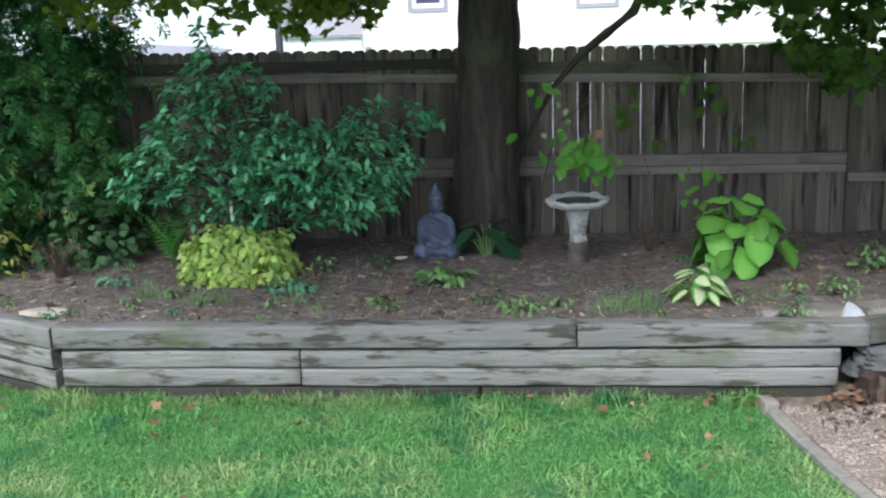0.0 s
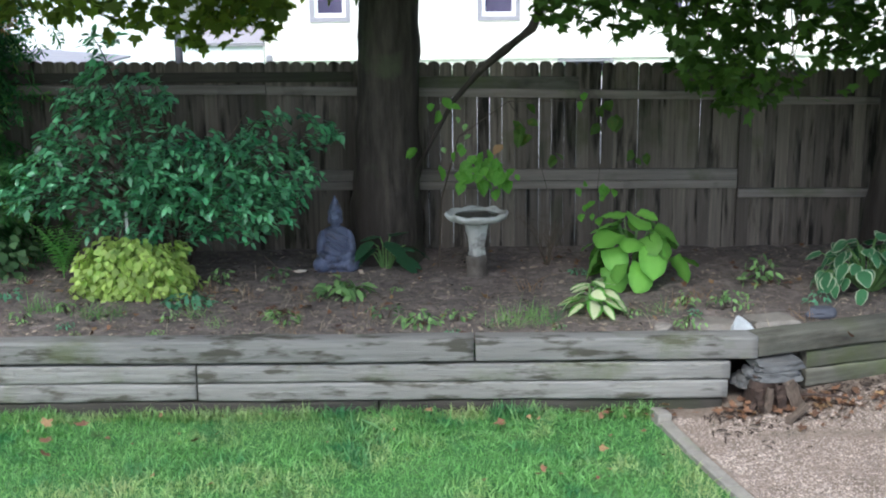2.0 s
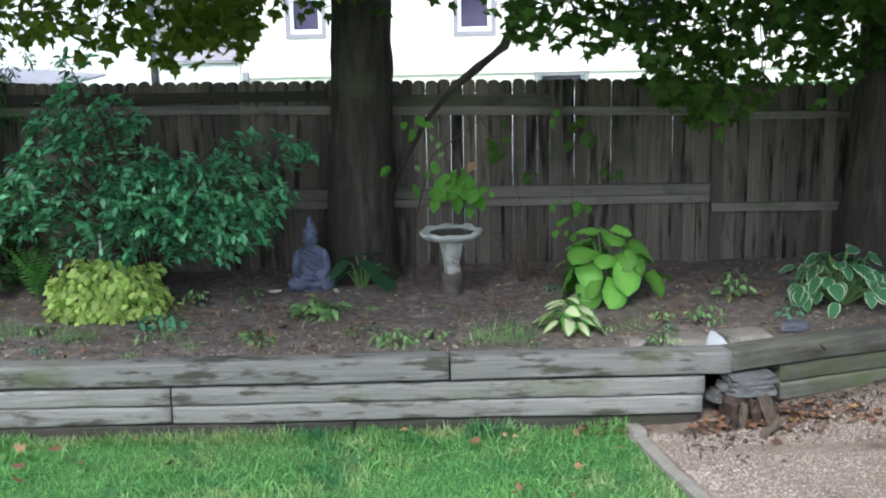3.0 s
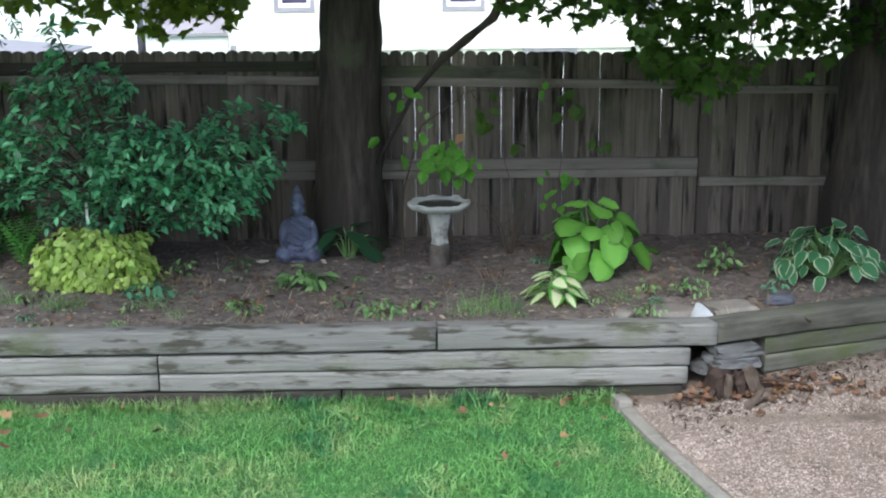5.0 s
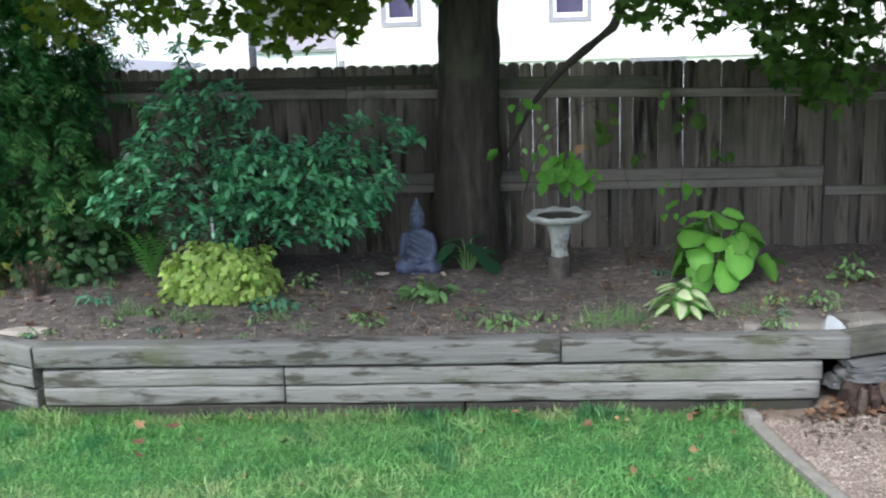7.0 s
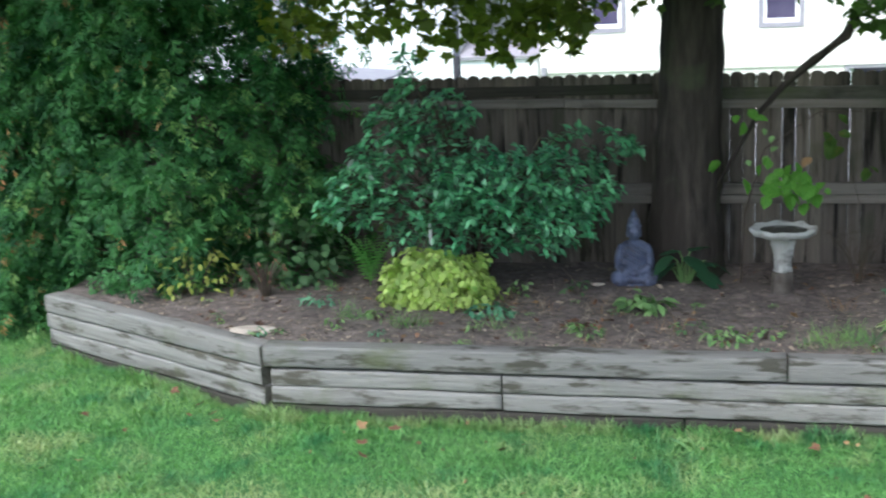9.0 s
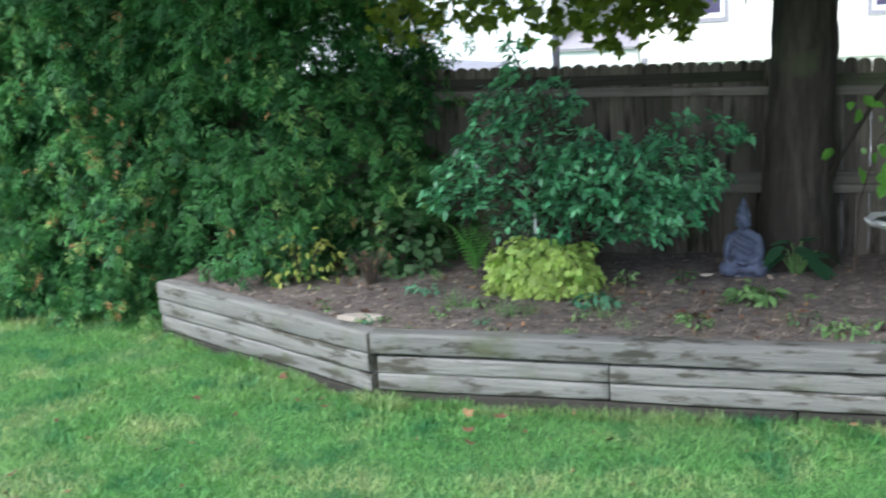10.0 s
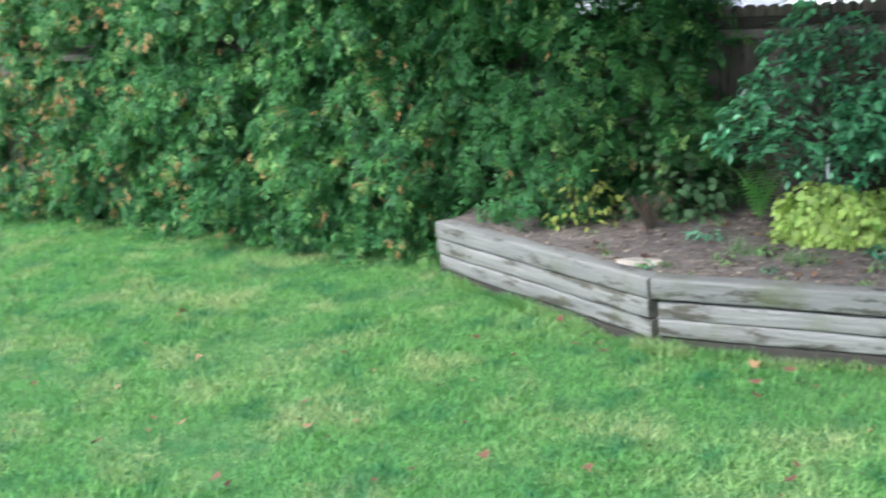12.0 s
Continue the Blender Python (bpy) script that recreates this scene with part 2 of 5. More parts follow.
    "pale_stone": material("pale_limestone", [(0.36, 0.31, 0.26), (0.50, 0.44, 0.37)], scale=14, rough=0.8, bump=0.5, fine=60),
    "quartz": material("white_quartz", [(0.34, 0.35, 0.36), (0.52, 0.54, 0.55)], scale=14, rough=0.6, bump=0.4, fine=50),
    "blue_stone": material("dark_bluestone", [(0.06, 0.065, 0.085), (0.11, 0.115, 0.14)], scale=14, rough=0.8, bump=0.4, fine=50),
    "rotten": material("rotten_wood", [(0.022, 0.015, 0.012), (0.075, 0.05, 0.04)], scale=12, stretch=(3, 3, 0.6), rough=0.95, bump=1.0, fine=30),
    "siding": material("cream_stucco", [(0.78, 0.75, 0.66), (0.83, 0.81, 0.73)], scale=3, rough=0.9, bump=0.3, fine=60),
    "white_paint": material("white_paint", [(0.78, 0.79, 0.80), (0.84, 0.85, 0.86)], scale=5, rough=0.6, bump=0.1),
    "grey_trim": material("grey_trim", [(0.26, 0.25, 0.27), (0.33, 0.32, 0.34)], scale=5, rough=0.7, bump=0.1),
    "roofing": material("lavender_grey_shingle", [(0.30, 0.28, 0.32), (0.38, 0.36, 0.40)], scale=20, rough=0.9, bump=0.5),
    "pane": material("window_glass", [(0.05, 0.045, 0.085), (0.09, 0.08, 0.13)], scale=1.5, rough=0.12, bump=0, gloss=0.6),
    "pole": material("pole_wood", [(0.12, 0.13, 0.15), (0.20, 0.21, 0.23)], scale=9, stretch=(4, 4, 0.4), rough=0.9, bump=0.4),
    "pole_guard": material("pole_guard", [(0.02, 0.02, 0.024), (0.04, 0.04, 0.045)], scale=9, rough=0.7, bump=0.2),
    "drive": material("pale_concrete", [(0.45, 0.44, 0.42), (0.55, 0.54, 0.52)], scale=2, rough=0.95, bump=0.3, fine=70),
    "tag": material("white_plastic", [(0.75, 0.75, 0.75), (0.82, 0.82, 0.82)], scale=5, rough=0.4, bump=0),
}


# ---- tools of this scene ----
rng = np.random.default_rng(7)


def empty(name, x, y, z=0.0, turn=0.0):
    ob = new(name)
    ob.empty_display_size = 0.1
    ob.matrix_basis = pose(x, y, z, 0, 0, turn)
    return ob


def link(name, mesh, mat, parent=None, label="", at=None):
    ob = new(name, mesh)
    if mat is not None and not mesh.materials:
        mesh.materials.append(mat)
    if parent is not None:
        ob.parent = parent
    if at is not None:
        ob.matrix_basis = at
    if label:
        ob["label"] = label
    return ob


def mesh_of(name, verts, faces, smooth=False, uv=None):
    me = bpy.data.meshes.new(name)
    me.from_pydata([tuple(v) for v in verts], [], [tuple(f) for f in faces])
    if uv is not None:
        layer = me.uv_layers.new(name="UVMap")
        for loop in me.loops:
            layer.data[loop.index].uv = uv[loop.vertex_index]
    if smooth:
        me.polygons.foreach_set("use_smooth", [True] * len(me.polygons))
    me.update()
    return me


def part(name, bm, mat, parent=None, label="", at=None, smooth=False):
    me = bpy.data.meshes.new(name)
    bm.normal_update()
    bm.to_mesh(me)
    bm.free()
    if smooth:
        me.polygons.foreach_set("use_smooth", [True] * len(me.polygons))
    return link(name, me, mat, parent, label, at)


def box(bm, x0, y0, z0, x1, y1, z1, bevel=0.0):
    r = bmesh.ops.create_cube(bm, size=1.0, matrix=Matrix.LocRotScale(((x0 + x1) / 2, (y0 + y1) / 2, (z0 + z1) / 2), None, (x1 - x0, y1 - y0, z1 - z0)))
    if bevel:
        edges = list({e for v in r["verts"] for e in v.link_edges})
        bmesh.ops.bevel(bm, geom=edges, offset=bevel, segments=2, affect="EDGES", profile=0.6)
    return bm


def boxed(*a, bevel=0.0):
    return box(bmesh.new(), *a, bevel=bevel)


def scatter(name, template, faces, where, turns, sizes):
    """One mesh of many copies of a small template: where (n,3), turns (n,3,3), sizes (n,) or (n,3)."""
    tv = np.asarray(template, float)
    sizes = np.asarray(sizes, float)
    if sizes.ndim == 1:
        sizes = np.repeat(sizes[:, None], 3, 1)
    v = np.einsum("nij,nkj->nki", turns, tv[None] * sizes[:, None, :]) + np.asarray(where)[:, None, :]
    n, k = len(v), len(tv)
    loops = np.concatenate([np.asarray(f) for f in faces])
    counts = np.array([len(f) for f in faces])
    all_loops = (loops[None] + (np.arange(n) * k)[:, None]).ravel()
    all_counts = np.tile(counts, n)
    me = bpy.data.meshes.new(name)
    me.vertices.add(n * k)
    me.vertices.foreach_set("co", v.reshape(-1))
    me.loops.add(len(all_loops))
    me.loops.foreach_set("vertex_index", all_loops.astype(np.int32))
    me.polygons.add(len(all_counts))
    me.polygons.foreach_set("loop_start", np.concatenate([[0], np.cumsum(all_counts)[:-1]]).astype(np.int32))
    me.update(calc_edges=True)
    return me


def turns_of(yaw, pitch, roll):
    """Rotation matrices: roll about y, then pitch about x, then yaw about z."""
    yaw, pitch, roll = (np.asarray(a, float) for a in (yaw, pitch, roll))
    o, i = np.zeros_like(yaw), np.ones_like(yaw)
    rz = np.stack([np.cos(yaw), -np.sin(yaw), o, np.sin(yaw), np.cos(yaw), o, o, o, i], -1).reshape(-1, 3, 3)
    rx = np.stack([i, o, o, o, np.cos(pitch), -np.sin(pitch), o, np.sin(pitch), np.cos(pitch)], -1).reshape(-1, 3, 3)
    ry = np.stack([np.cos(roll), o, np.sin(roll), o, i, o, -np.sin(roll), o, np.cos(roll)], -1).reshape(-1, 3, 3)
    return rz @ rx @ ry


def tube(bm, points, radii, sides=8, wobble=0.0):
    """A tapered limb along points."""
    rings = []
    for i, (p, r) in enumerate(zip(points, radii)):
        p = Vector(p)
        a, b = Vector(points[max(i - 1, 0)]), Vector(points[min(i + 1, len(points) - 1)])
        way = (b - a).normalized()
        side = way.orthogonal() if abs(way.z) < 0.9 else way.cross(Vector((0, 1, 0)))
        side = (side - way * side.dot(way)).normalized()
        if rings and side.dot(last) < 0:
            side = -side
        last = side
        other = way.cross(side)
        ring = []
        for k in range(sides):
            t = 2 * math.pi * k / sides
            q = p + (side * math.cos(t) + other * math.sin(t)) * r
            if wobble:
                q += (q - p) * wobble * noise.noise(q * 7.0)
            ring.append(bm.verts.new(q))
        rings.append(ring)
    for a, b in zip(rings, rings[1:]):
        for k in range(sides):
            bm.faces.new((a[k], a[(k + 1) % sides], b[(k + 1) % sides], b[k]))
    bm.faces.new(rings[0][::-1])
    bm.faces.new(rings[-1])
    return bm


def lathe(bm, profile, sides=32, ripple=None):
    """A turned body from (radius, height) pairs; ripple(angle, radius, height) moves each point."""
    rings = []
    for r, z in profile:
        ring = []
        for k in range(sides):
            t = 2 * math.pi * k / sides
            rr, zz = ripple(t, r, z) if ripple else (r, z)
            ring.append(bm.verts.new((rr * math.cos(t), rr * math.sin(t), zz)))
        rings.append(ring)
    for a, b in zip(rings, rings[1:]):
        for k in range(sides):
            bm.faces.new((a[k], a[(k + 1) % sides], b[(k + 1) % sides], b[k]))
    bm.faces.new(rings[0][::-1])
    bm.faces.new(rings[-1])
    return bm


def rock(name, mat, size, at, turn, label, seed, flat=1.0, category="stone", group="", block=0.0):
    """A broken, unevenly rounded stone resting on its base."""
    bm = bmesh.new()
    bmesh.ops.create_icosphere(bm, subdivisions=3, radius=1.0)
    for v in bm.verts:
        p = v.co.copy()
        k = 1 + 0.35 * noise.noise(p * 1.1 + Vector((seed, 0, 0))) + 0.12 * noise.noise(p * 3.1 + Vector((0, seed, 0)))
        q = p * k / max(abs(p.x), abs(p.y), abs(p.z)) ** block
        q.z = max(min(q.z, 0.75 * flat), -0.6)
        v.co = Vector((q.x * size[0], q.y * size[1], q.z * size[2]))
    low = min(v.co.z for v in bm.verts)
    bmesh.ops.translate(bm, verts=bm.verts, vec=(0, 0, -low))
    ob = part(name, bm, mat, at=pose(*at, 0, 0, turn))
    return tagged(ob, label, category, group)


# Leaf outlines: x across, y along from the stalk at the origin, z up.
def leaf_template(width, length, rows=5, fold=0.18, droop=0.25, tip=1.0, heart=0.0):
    """A blade of rows x 2 strips, with its fold and droop; returns points, faces and UVs."""
    pts, uv, faces = [], [], []
    for i in range(rows + 1):
        t = i / rows
        w = width * 0.5 * (math.sin(math.pi * min(t ** (0.75 if heart else 0.9), 1)) ** (0.65 if heart else 0.85)) * (1 - 0.15 * t * tip)
        if heart >= 0.8:
            w = width * 0.5 * max(0.02, 1 - abs(2 * (t * 0.93 + 0.07) ** 0.88 - 0.93) ** 3.2) ** 0.62
        if i in (0, rows):
            w = width * (0.16 if heart and i == 0 else 0.03)
        back = -heart * length * 0.12 if 0 < i < 2 else 0.0
        z = -droop * length * t * t
        for s in (-1, 0, 1):
            pts.append((s * w, length * t + (back if s else 0), z + fold * w * abs(s)))
            uv.append((0.5 + 0.5 * s * (1.0 if 0 < i < rows else 1.0), t))
    for i in range(rows):
        for j in range(2):
            a = i * 3 + j
            faces.append((a, a + 1, a + 4, a + 3))
    return pts, faces, uv


def maple_template():
    """A five-lobed leaf, fanned from its stalk."""
    lobes = [(-100, 0.45), (-82, 0.40), (-60, 0.85), (-46, 0.62), (-36, 0.72), (-24, 0.55), (-11, 0.80), (0, 1.02), (11, 0.80), (24, 0.55), (36, 0.72), (46, 0.62), (60, 0.85), (82, 0.40), (100, 0.45)]
    pts = [(0, 0, 0)] + [(r * math.sin(radians(a)), r * math.cos(radians(a)), -0.10 * r * r + 0.08 * abs(math.sin(radians(a)))) for a, r in lobes]
    faces = [(0, i + 1, i) for i in range(1, len(lobes))]
    return pts, faces


def spray_template():
    """A flat feathered evergreen fan: a midrib with forked side twigs that droop towards their ends."""
    pts, faces = [], []
    twigs = [((0, 0), (0, 1.0), 0.07)]
    for k, (y, reach) in enumerate(((0.08, 0.42), (0.30, 0.46), (0.55, 0.32))):
        side = -1 if k % 2 else 1
        twigs += [((0, y), (side * reach, y + 0.42 * reach + 0.10), 0.068), ((0, y + 0.09), (-side * reach * 0.9, y + 0.5 * reach + 0.14), 0.068)]
    for (x0, y0), (x1, y1), w in twigs:
        ln = math.hypot(x1 - x0, y1 - y0)
        sx, sy = (y1 - y0) / ln * w, -(x1 - x0) / ln * w
        k = len(pts)
        for x, y in ((x0 - 0.6 * sx, y0 - 0.6 * sy), (x0 + 0.68 * (x1 - x0) + 1.5 * sx, y0 + 0.68 * (y1 - y0) + 1.5 * sy), (x1, y1)):
            pts.append((x, y, -0.35 * y * y - 0.30 * x * x))
        faces.append((k, k + 1, k + 2))
    return pts, faces


def plain_maple_template():
    """The same leaf with its five lobes alone, for the high crown."""
    lobes = [(-105, 0.5), (-58, 0.88), (-28, 0.5), (0, 1.02), (28, 0.5), (58, 0.88), (105, 0.5)]
    pts = [(0, 0, 0)] + [(r * math.sin(radians(a)), r * math.cos(radians(a)), -0.10 * r * r) for a, r in lobes]
    return pts, [(0, i + 1, i) for i in range(1, len(lobes))]


SMALL = leaf_template(0.5, 1.0, rows=3)
HIGH = plain_maple_template()
SLIM = leaf_template(0.5, 1.0, rows=3, fold=0.25, droop=0.18)
MAPLE = maple_template()
SPRAY = spray_template()


def leaves(name, where, yaw, pitch, roll, sizes, mat, parent=None, template=SMALL, label="", kind="stuff"):
    me = scatter(name, template[0], template[1], where, turns_of(yaw, pitch, roll), sizes)
    ob = link(name, me, mat, parent, label)
    if kind:
        ob["kind"] = kind
    return ob

# ---- the setting: ground, bed, gravel ----
SOIL = 0.33
FENCE_Y = 6.9
WALL_Y = 5.0
LEFT_CORNER, LEFT_END = (-1.19, 5.0), (-2.93, 5.90)
RIGHT_CORNER, RIGHT_END = (2.57, 5.0), (5.0, 5.85)


def bed_front(x):
    """The y at which the soil begins, behind the timbers."""
    if x < LEFT_CORNER[0]:
        return 5.06 + (LEFT_CORNER[0] - x) * (LEFT_END[1] - LEFT_CORNER[1]) / (LEFT_CORNER[0] - LEFT_END[0])
    if x > RIGHT_CORNER[0]:
        return 5.06 + (x - RIGHT_CORNER[0]) * (RIGHT_END[1] - RIGHT_CORNER[1]) / (RIGHT_END[0] - RIGHT_CORNER[0])
    return 5.06


def soil_height(x, y):
    back = max(0.0, y - 5.4)
    return SOIL + 0.008 * min(back, 1.5) + 0.016 * noise.noise(Vector((x * 2.1, y * 2.1, 0))) + 0.011 * noise.noise(Vector((x * 7, y * 7, 3))) + 0.006 * noise.noise(Vector((x * 19, y * 19, 5)))


def curb_x(y):
    """The line between the lawn and the gravel."""
    d = min(5.03 - y, 3.0)
    return 2.10 + 0.16 * d + 0.05 * d * d + 0.46 * max(0.0, 2.03 - y)


gv = []
gf = []
for i in range(49):
    for j in range(49):
        u, w = (i / 24 - 1), (j / 24 - 1)
        gv.append((math.copysign(abs(u) ** 3, u) * 400, math.copysign(abs(w) ** 3, w) * 400 + 4, -0.012))
for i in range(48):
    for j in range(48):
        a = i * 49 + j
        gf.append((a, a + 49, a + 50, a + 1))
tagged(link("ground", mesh_of("ground", gv, gf), M["turf"]), "short green lawn turf reaching away on all sides", "lawn", kind="structure")

# Raised bed of dark soil
NX, NY = 300, 80
sv, sf = [], []
for i in range(NX + 1):
    x = -2.9 + 8.5 * i / NX
    y0 = bed_front(x)
    for j in range(NY + 1):
        y = y0 + (7.02 - y0) * j / NY
        sv.append((x, y, soil_height(x, y)))
    sv.append((x, 7.03, -0.1))
for i in range(NX):
    for j in range(NY + 1):
        a = i * (NY + 2) + j
        sf.append((a, a + NY + 2, a + NY + 3, a + 1))
tagged(link("garden_bed", mesh_of("garden_bed", sv, sf, smooth=True), M["soil"]), "raised garden bed of bare dark brown soil", "garden bed", kind="structure")

# Gravel area
GY = 70
gv, gf = [], []
for j in range(GY + 1):
    y = -3.0 + 8.9 * j / GY
    for i in range(31):
        x = curb_x(y) + 0.03 + (6.5 - curb_x(y)) * i / 30
        rise = 0.09 * max(0.0, min(1.0, (y - 4.7) / 0.6)) * max(0.0, min(1.0, (x - 2.3) / 0.5))
        gv.append((x, y, 0.006 + rise + 0.008 * noise.noise(Vector((x * 3, y * 3, 1)))))
for j in range(GY):
    for i in range(30):
        a = j * 31 + i
        gf.append((a, a + 1, a + 32, a + 31))
tagged(link("gravel_path", mesh_of("gravel_path", gv, gf, smooth=True), M["gravel"]), "pinkish beige pea gravel path beside the lawn", "gravel path", kind="structure")


def gravel_height(x, y):
    rise = 0.09 * max(0.0, min(1.0, (y - 4.7) / 0.6)) * max(0.0, min(1.0, (x - 2.3) / 0.5))
    return 0.006 + rise + 0.008 * noise.noise(Vector((x * 3, y * 3, 1)))


# The neighbour's paved yard behind the fence
bm = boxed(-14, 8.2, -0.06, 14, 22.9, 0.02)
tagged(part("pavement", bm, M["drive"]), "pale concrete yard behind the fence", "pavement", kind="structure")


# ---- timber retaining wall ----
def timber_mesh(length, height, depth, seed):
    """A worn, round-edged landscape timber lying along x, its front at y = 0 and its foot at z = 0."""
    bm = bmesh.new()
    r = 0.014
    prof = []
    for cy, cz, a0 in ((r, r, 180), (depth - r, r, 270), (depth - r, height - r, 0), (r, height - r, 90)):
        for k in range(4):
            a = radians(a0 + 30 * k)
            prof.append((cy + r * math.cos(a), cz + r * math.sin(a)))
    n = max(6, int(length / 0.05))
    rings = []
    for i in range(n + 1):
        x = length * i / n
        ring = []
        for y, z in prof:
            w = Vector((x * 1.4 + seed * 9.7, y * 8, z * 8))
            d = 0.006 * noise.noise(w) + 0.004 * noise.noise(w * 4.1)
            chip = max(0.0, noise.noise(Vector((x * 5 + seed * 3.1, y * 20, z * 20))) - 0.35) * 0.02
            cy, cz = y - depth / 2, z - height / 2
            ring.append(bm.verts.new((x, y + math.copysign(1, cy) * (d - chip), z + math.copysign(1, cz) * (0.6 * d - chip))))
        rings.append(ring)
    for a, b in zip(rings, rings[1:]):
        for k in range(16):
            bm.faces.new((a[k], b[k], b[(k + 1) % 16], a[(k + 1) % 16]))
    caps = [bm.faces.new(rings[0]), bm.faces.new(rings[-1][::-1])]
    for f in bm.faces:
        f.smooth = True
    for f in caps:
        f.material_index, f.smooth = 1, False
    bmesh.ops.recalc_face_normals(bm, faces=bm.faces)
    me = bpy.data.meshes.new("timber")
    bm.to_mesh(me)
    bm.free()
    return me


wall = tagged(empty("retaining_wall", 0, WALL_Y), "low retaining wall of stacked weathered grey landscape timbers", "retaining wall")


def timber(x, y, z, length, turn=0.0, dark_wood=False, mossy_shaded=False, height=0.086, depth=0.11, seed=0.0):
    me = timber_mesh(length, height, depth, seed)
    me.materials.append(M["dark_wood"] if dark_wood else M["mossy_shaded"] if mossy_shaded else M["timber"])
    me.materials.append(M["end"])
    return link("timber", me, None, wall, "dark bottom timber" if dark_wood else "mossy timber with shade put into its colour" if mossy_shaded else "", pose(x, y - WALL_Y, z, 0, 0, turn))


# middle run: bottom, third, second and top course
timber(-1.17, 5.012, -0.04, 2.0, dark_wood=True, height=0.1, seed=1)
timber(0.84, 5.014, -0.04, 1.58, dark_wood=True, height=0.1, seed=2)
timber(-1.15, 5.004, 0.064, 1.145, seed=3)
timber(0.003, 5.0, 0.064, 2.437, seed=4)
timber(-1.15, 5.006, 0.153, 1.145, seed=5)
timber(0.003, 5.003, 0.153, 2.445, seed=6)
timber(-1.18, 4.993, 0.251, 2.455, height=0.108, depth=0.12, seed=7)
timber(1.283, 4.995, 0.251, 1.285, height=0.108, depth=0.12, seed=8)
# left run, going back to the hedge
dx, dy = LEFT_END[0] - LEFT_CORNER[0], LEFT_END[1] - LEFT_CORNER[1]
llen, lturn = math.hypot(dx, dy), math.degrees(math.atan2(-dy, -dx))
for k, (z, h, d) in enumerate(((-0.05, 0.095, 0.0), (0.05, 0.094, 0.0), (0.149, 0.096, 0.0), (0.25, 0.106, -0.008))):
    nx, ny = math.sin(radians(lturn)), -math.cos(radians(lturn))
    timber(LEFT_END[0] + 0.01 * (k % 2) - nx * d, LEFT_END[1] - ny * d, z, llen - 0.012, lturn, dark_wood=k == 0, height=h, seed=10 + k)
# right run, going back past the gravel
dx, dy = RIGHT_END[0] - RIGHT_CORNER[0], RIGHT_END[1] - RIGHT_CORNER[1]
rlen, rturn = math.hypot(dx, dy), math.degrees(math.atan2(dy, dx))
timber(2.573, 4.995, 0.256, 2.44, rturn, mossy_shaded=True, height=0.104, depth=0.12, seed=20)
ux, uy = dx / rlen, dy / rlen
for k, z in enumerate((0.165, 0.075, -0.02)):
    timber(RIGHT_CORNER[0] + ux * 0.27, RIGHT_CORNER[1] + uy * 0.27 + 0.012, z, 2.3, rturn, dark_wood=k == 2, mossy_shaded=k < 2, seed=21 + k)

# concrete edging strip between lawn and gravel
edging = tagged(empty("lawn_edging", 2.1, 5.0), "narrow pale concrete edging between lawn and gravel", "edging")
ys = [4.86, 4.52, 4.17, 3.8, 3.4, 2.95, 2.45, 1.9, 1.2, 0.5, -0.2]
for k, (ya, yb) in enumerate(zip(ys, ys[1:])):
    xa, xb = curb_x(ya), curb_x(yb)
    ln, tn = math.hypot(xb - xa, yb - ya), math.degrees(math.atan2(yb - ya, xb - xa))
    bm = boxed(0.002, -0.03, -0.05, ln - 0.002, 0.03, 0.012, bevel=0.006)
    for v in bm.verts:
        v.co += Vector((0, 0.004, 0.004)) * noise.noise(v.co * 6 + Vector((k, 0, 0)))
    part("edging_block", bm, M["kerb"], edging, at=pose(xa - 2.1, ya - 5.0, 0, 0, 0, tn))
bm = boxed(-0.034, -0.05, -0.05, 0.034, 0.05, 0.055, bevel=0.01)
part("end_block", bm, M["kerb"], edging, at=pose(2.118 - 2.1, 4.905 - 5.0, -0.012, 0, 4, 12))


# ---- fence ----
def top_at(x):
    return 1.487 - 0.012 * x if x < 2.88 else 1.42 - 0.012 * (x - 2.88)


fence = tagged(empty("fence", 0, FENCE_Y), "dark weathered wooden picket fence with rounded tops", "fence")
pickets = []
for seed, (w, notch) in enumerate(((0.0741, 0.02), (0.0727, 0.022), (0.0721, 0.02), (0.0714, 0.018), (0.0742, 0.024))):
    h = 1.36
    outline = [(-w / 2, 0), (w / 2, 0), (w / 2, h - notch), (w * 0.42, h - notch * 0.45), (w * 0.28, h - notch * 0.1), (0.0, h + 0.001 * seed), (-w * 0.28, h - notch * 0.1), (-w * 0.42, h - notch * 0.45), (-w / 2, h - notch)]
    k = len(outline)
    pv = [(x, 0, z) for x, z in outline] + [(x, 0.017, z) for x, z in outline]
    pf = [tuple(range(k)), tuple(range(2 * k - 1, k - 1, -1))] + [(i, k + i, k + (i + 1) % k, (i + 1) % k) for i in range(k)]
    pm = mesh_of("picket", pv, pf)
    pm.materials.append(M["fence"])
    pickets.append(pm)
for start, end in ((-10.0, 2.89), (2.905, 5.9)):
    step = (end - start) / round((end - start) / 0.0742)
    for k in range(round((end - start) / step)):
        x = start + (k + 0.5) * step
        pick = random.choice((1, 2, 1, 3, 2)) if 0.9 < x < 2.75 else random.choice((0, 4, 0, 4, 0, 4, 1))
        link("picket", pickets[pick], None, fence, at=pose(x + random.uniform(-0.001, 0.001), 0.002 * random.random(), top_at(x) - 1.36 + random.uniform(-0.006, 0.004), random.uniform(-0.2, 0.2), random.uniform(-0.08, 0.08) if 0.9 < x < 2.75 else random.uniform(-0.04, 0.04), 0))


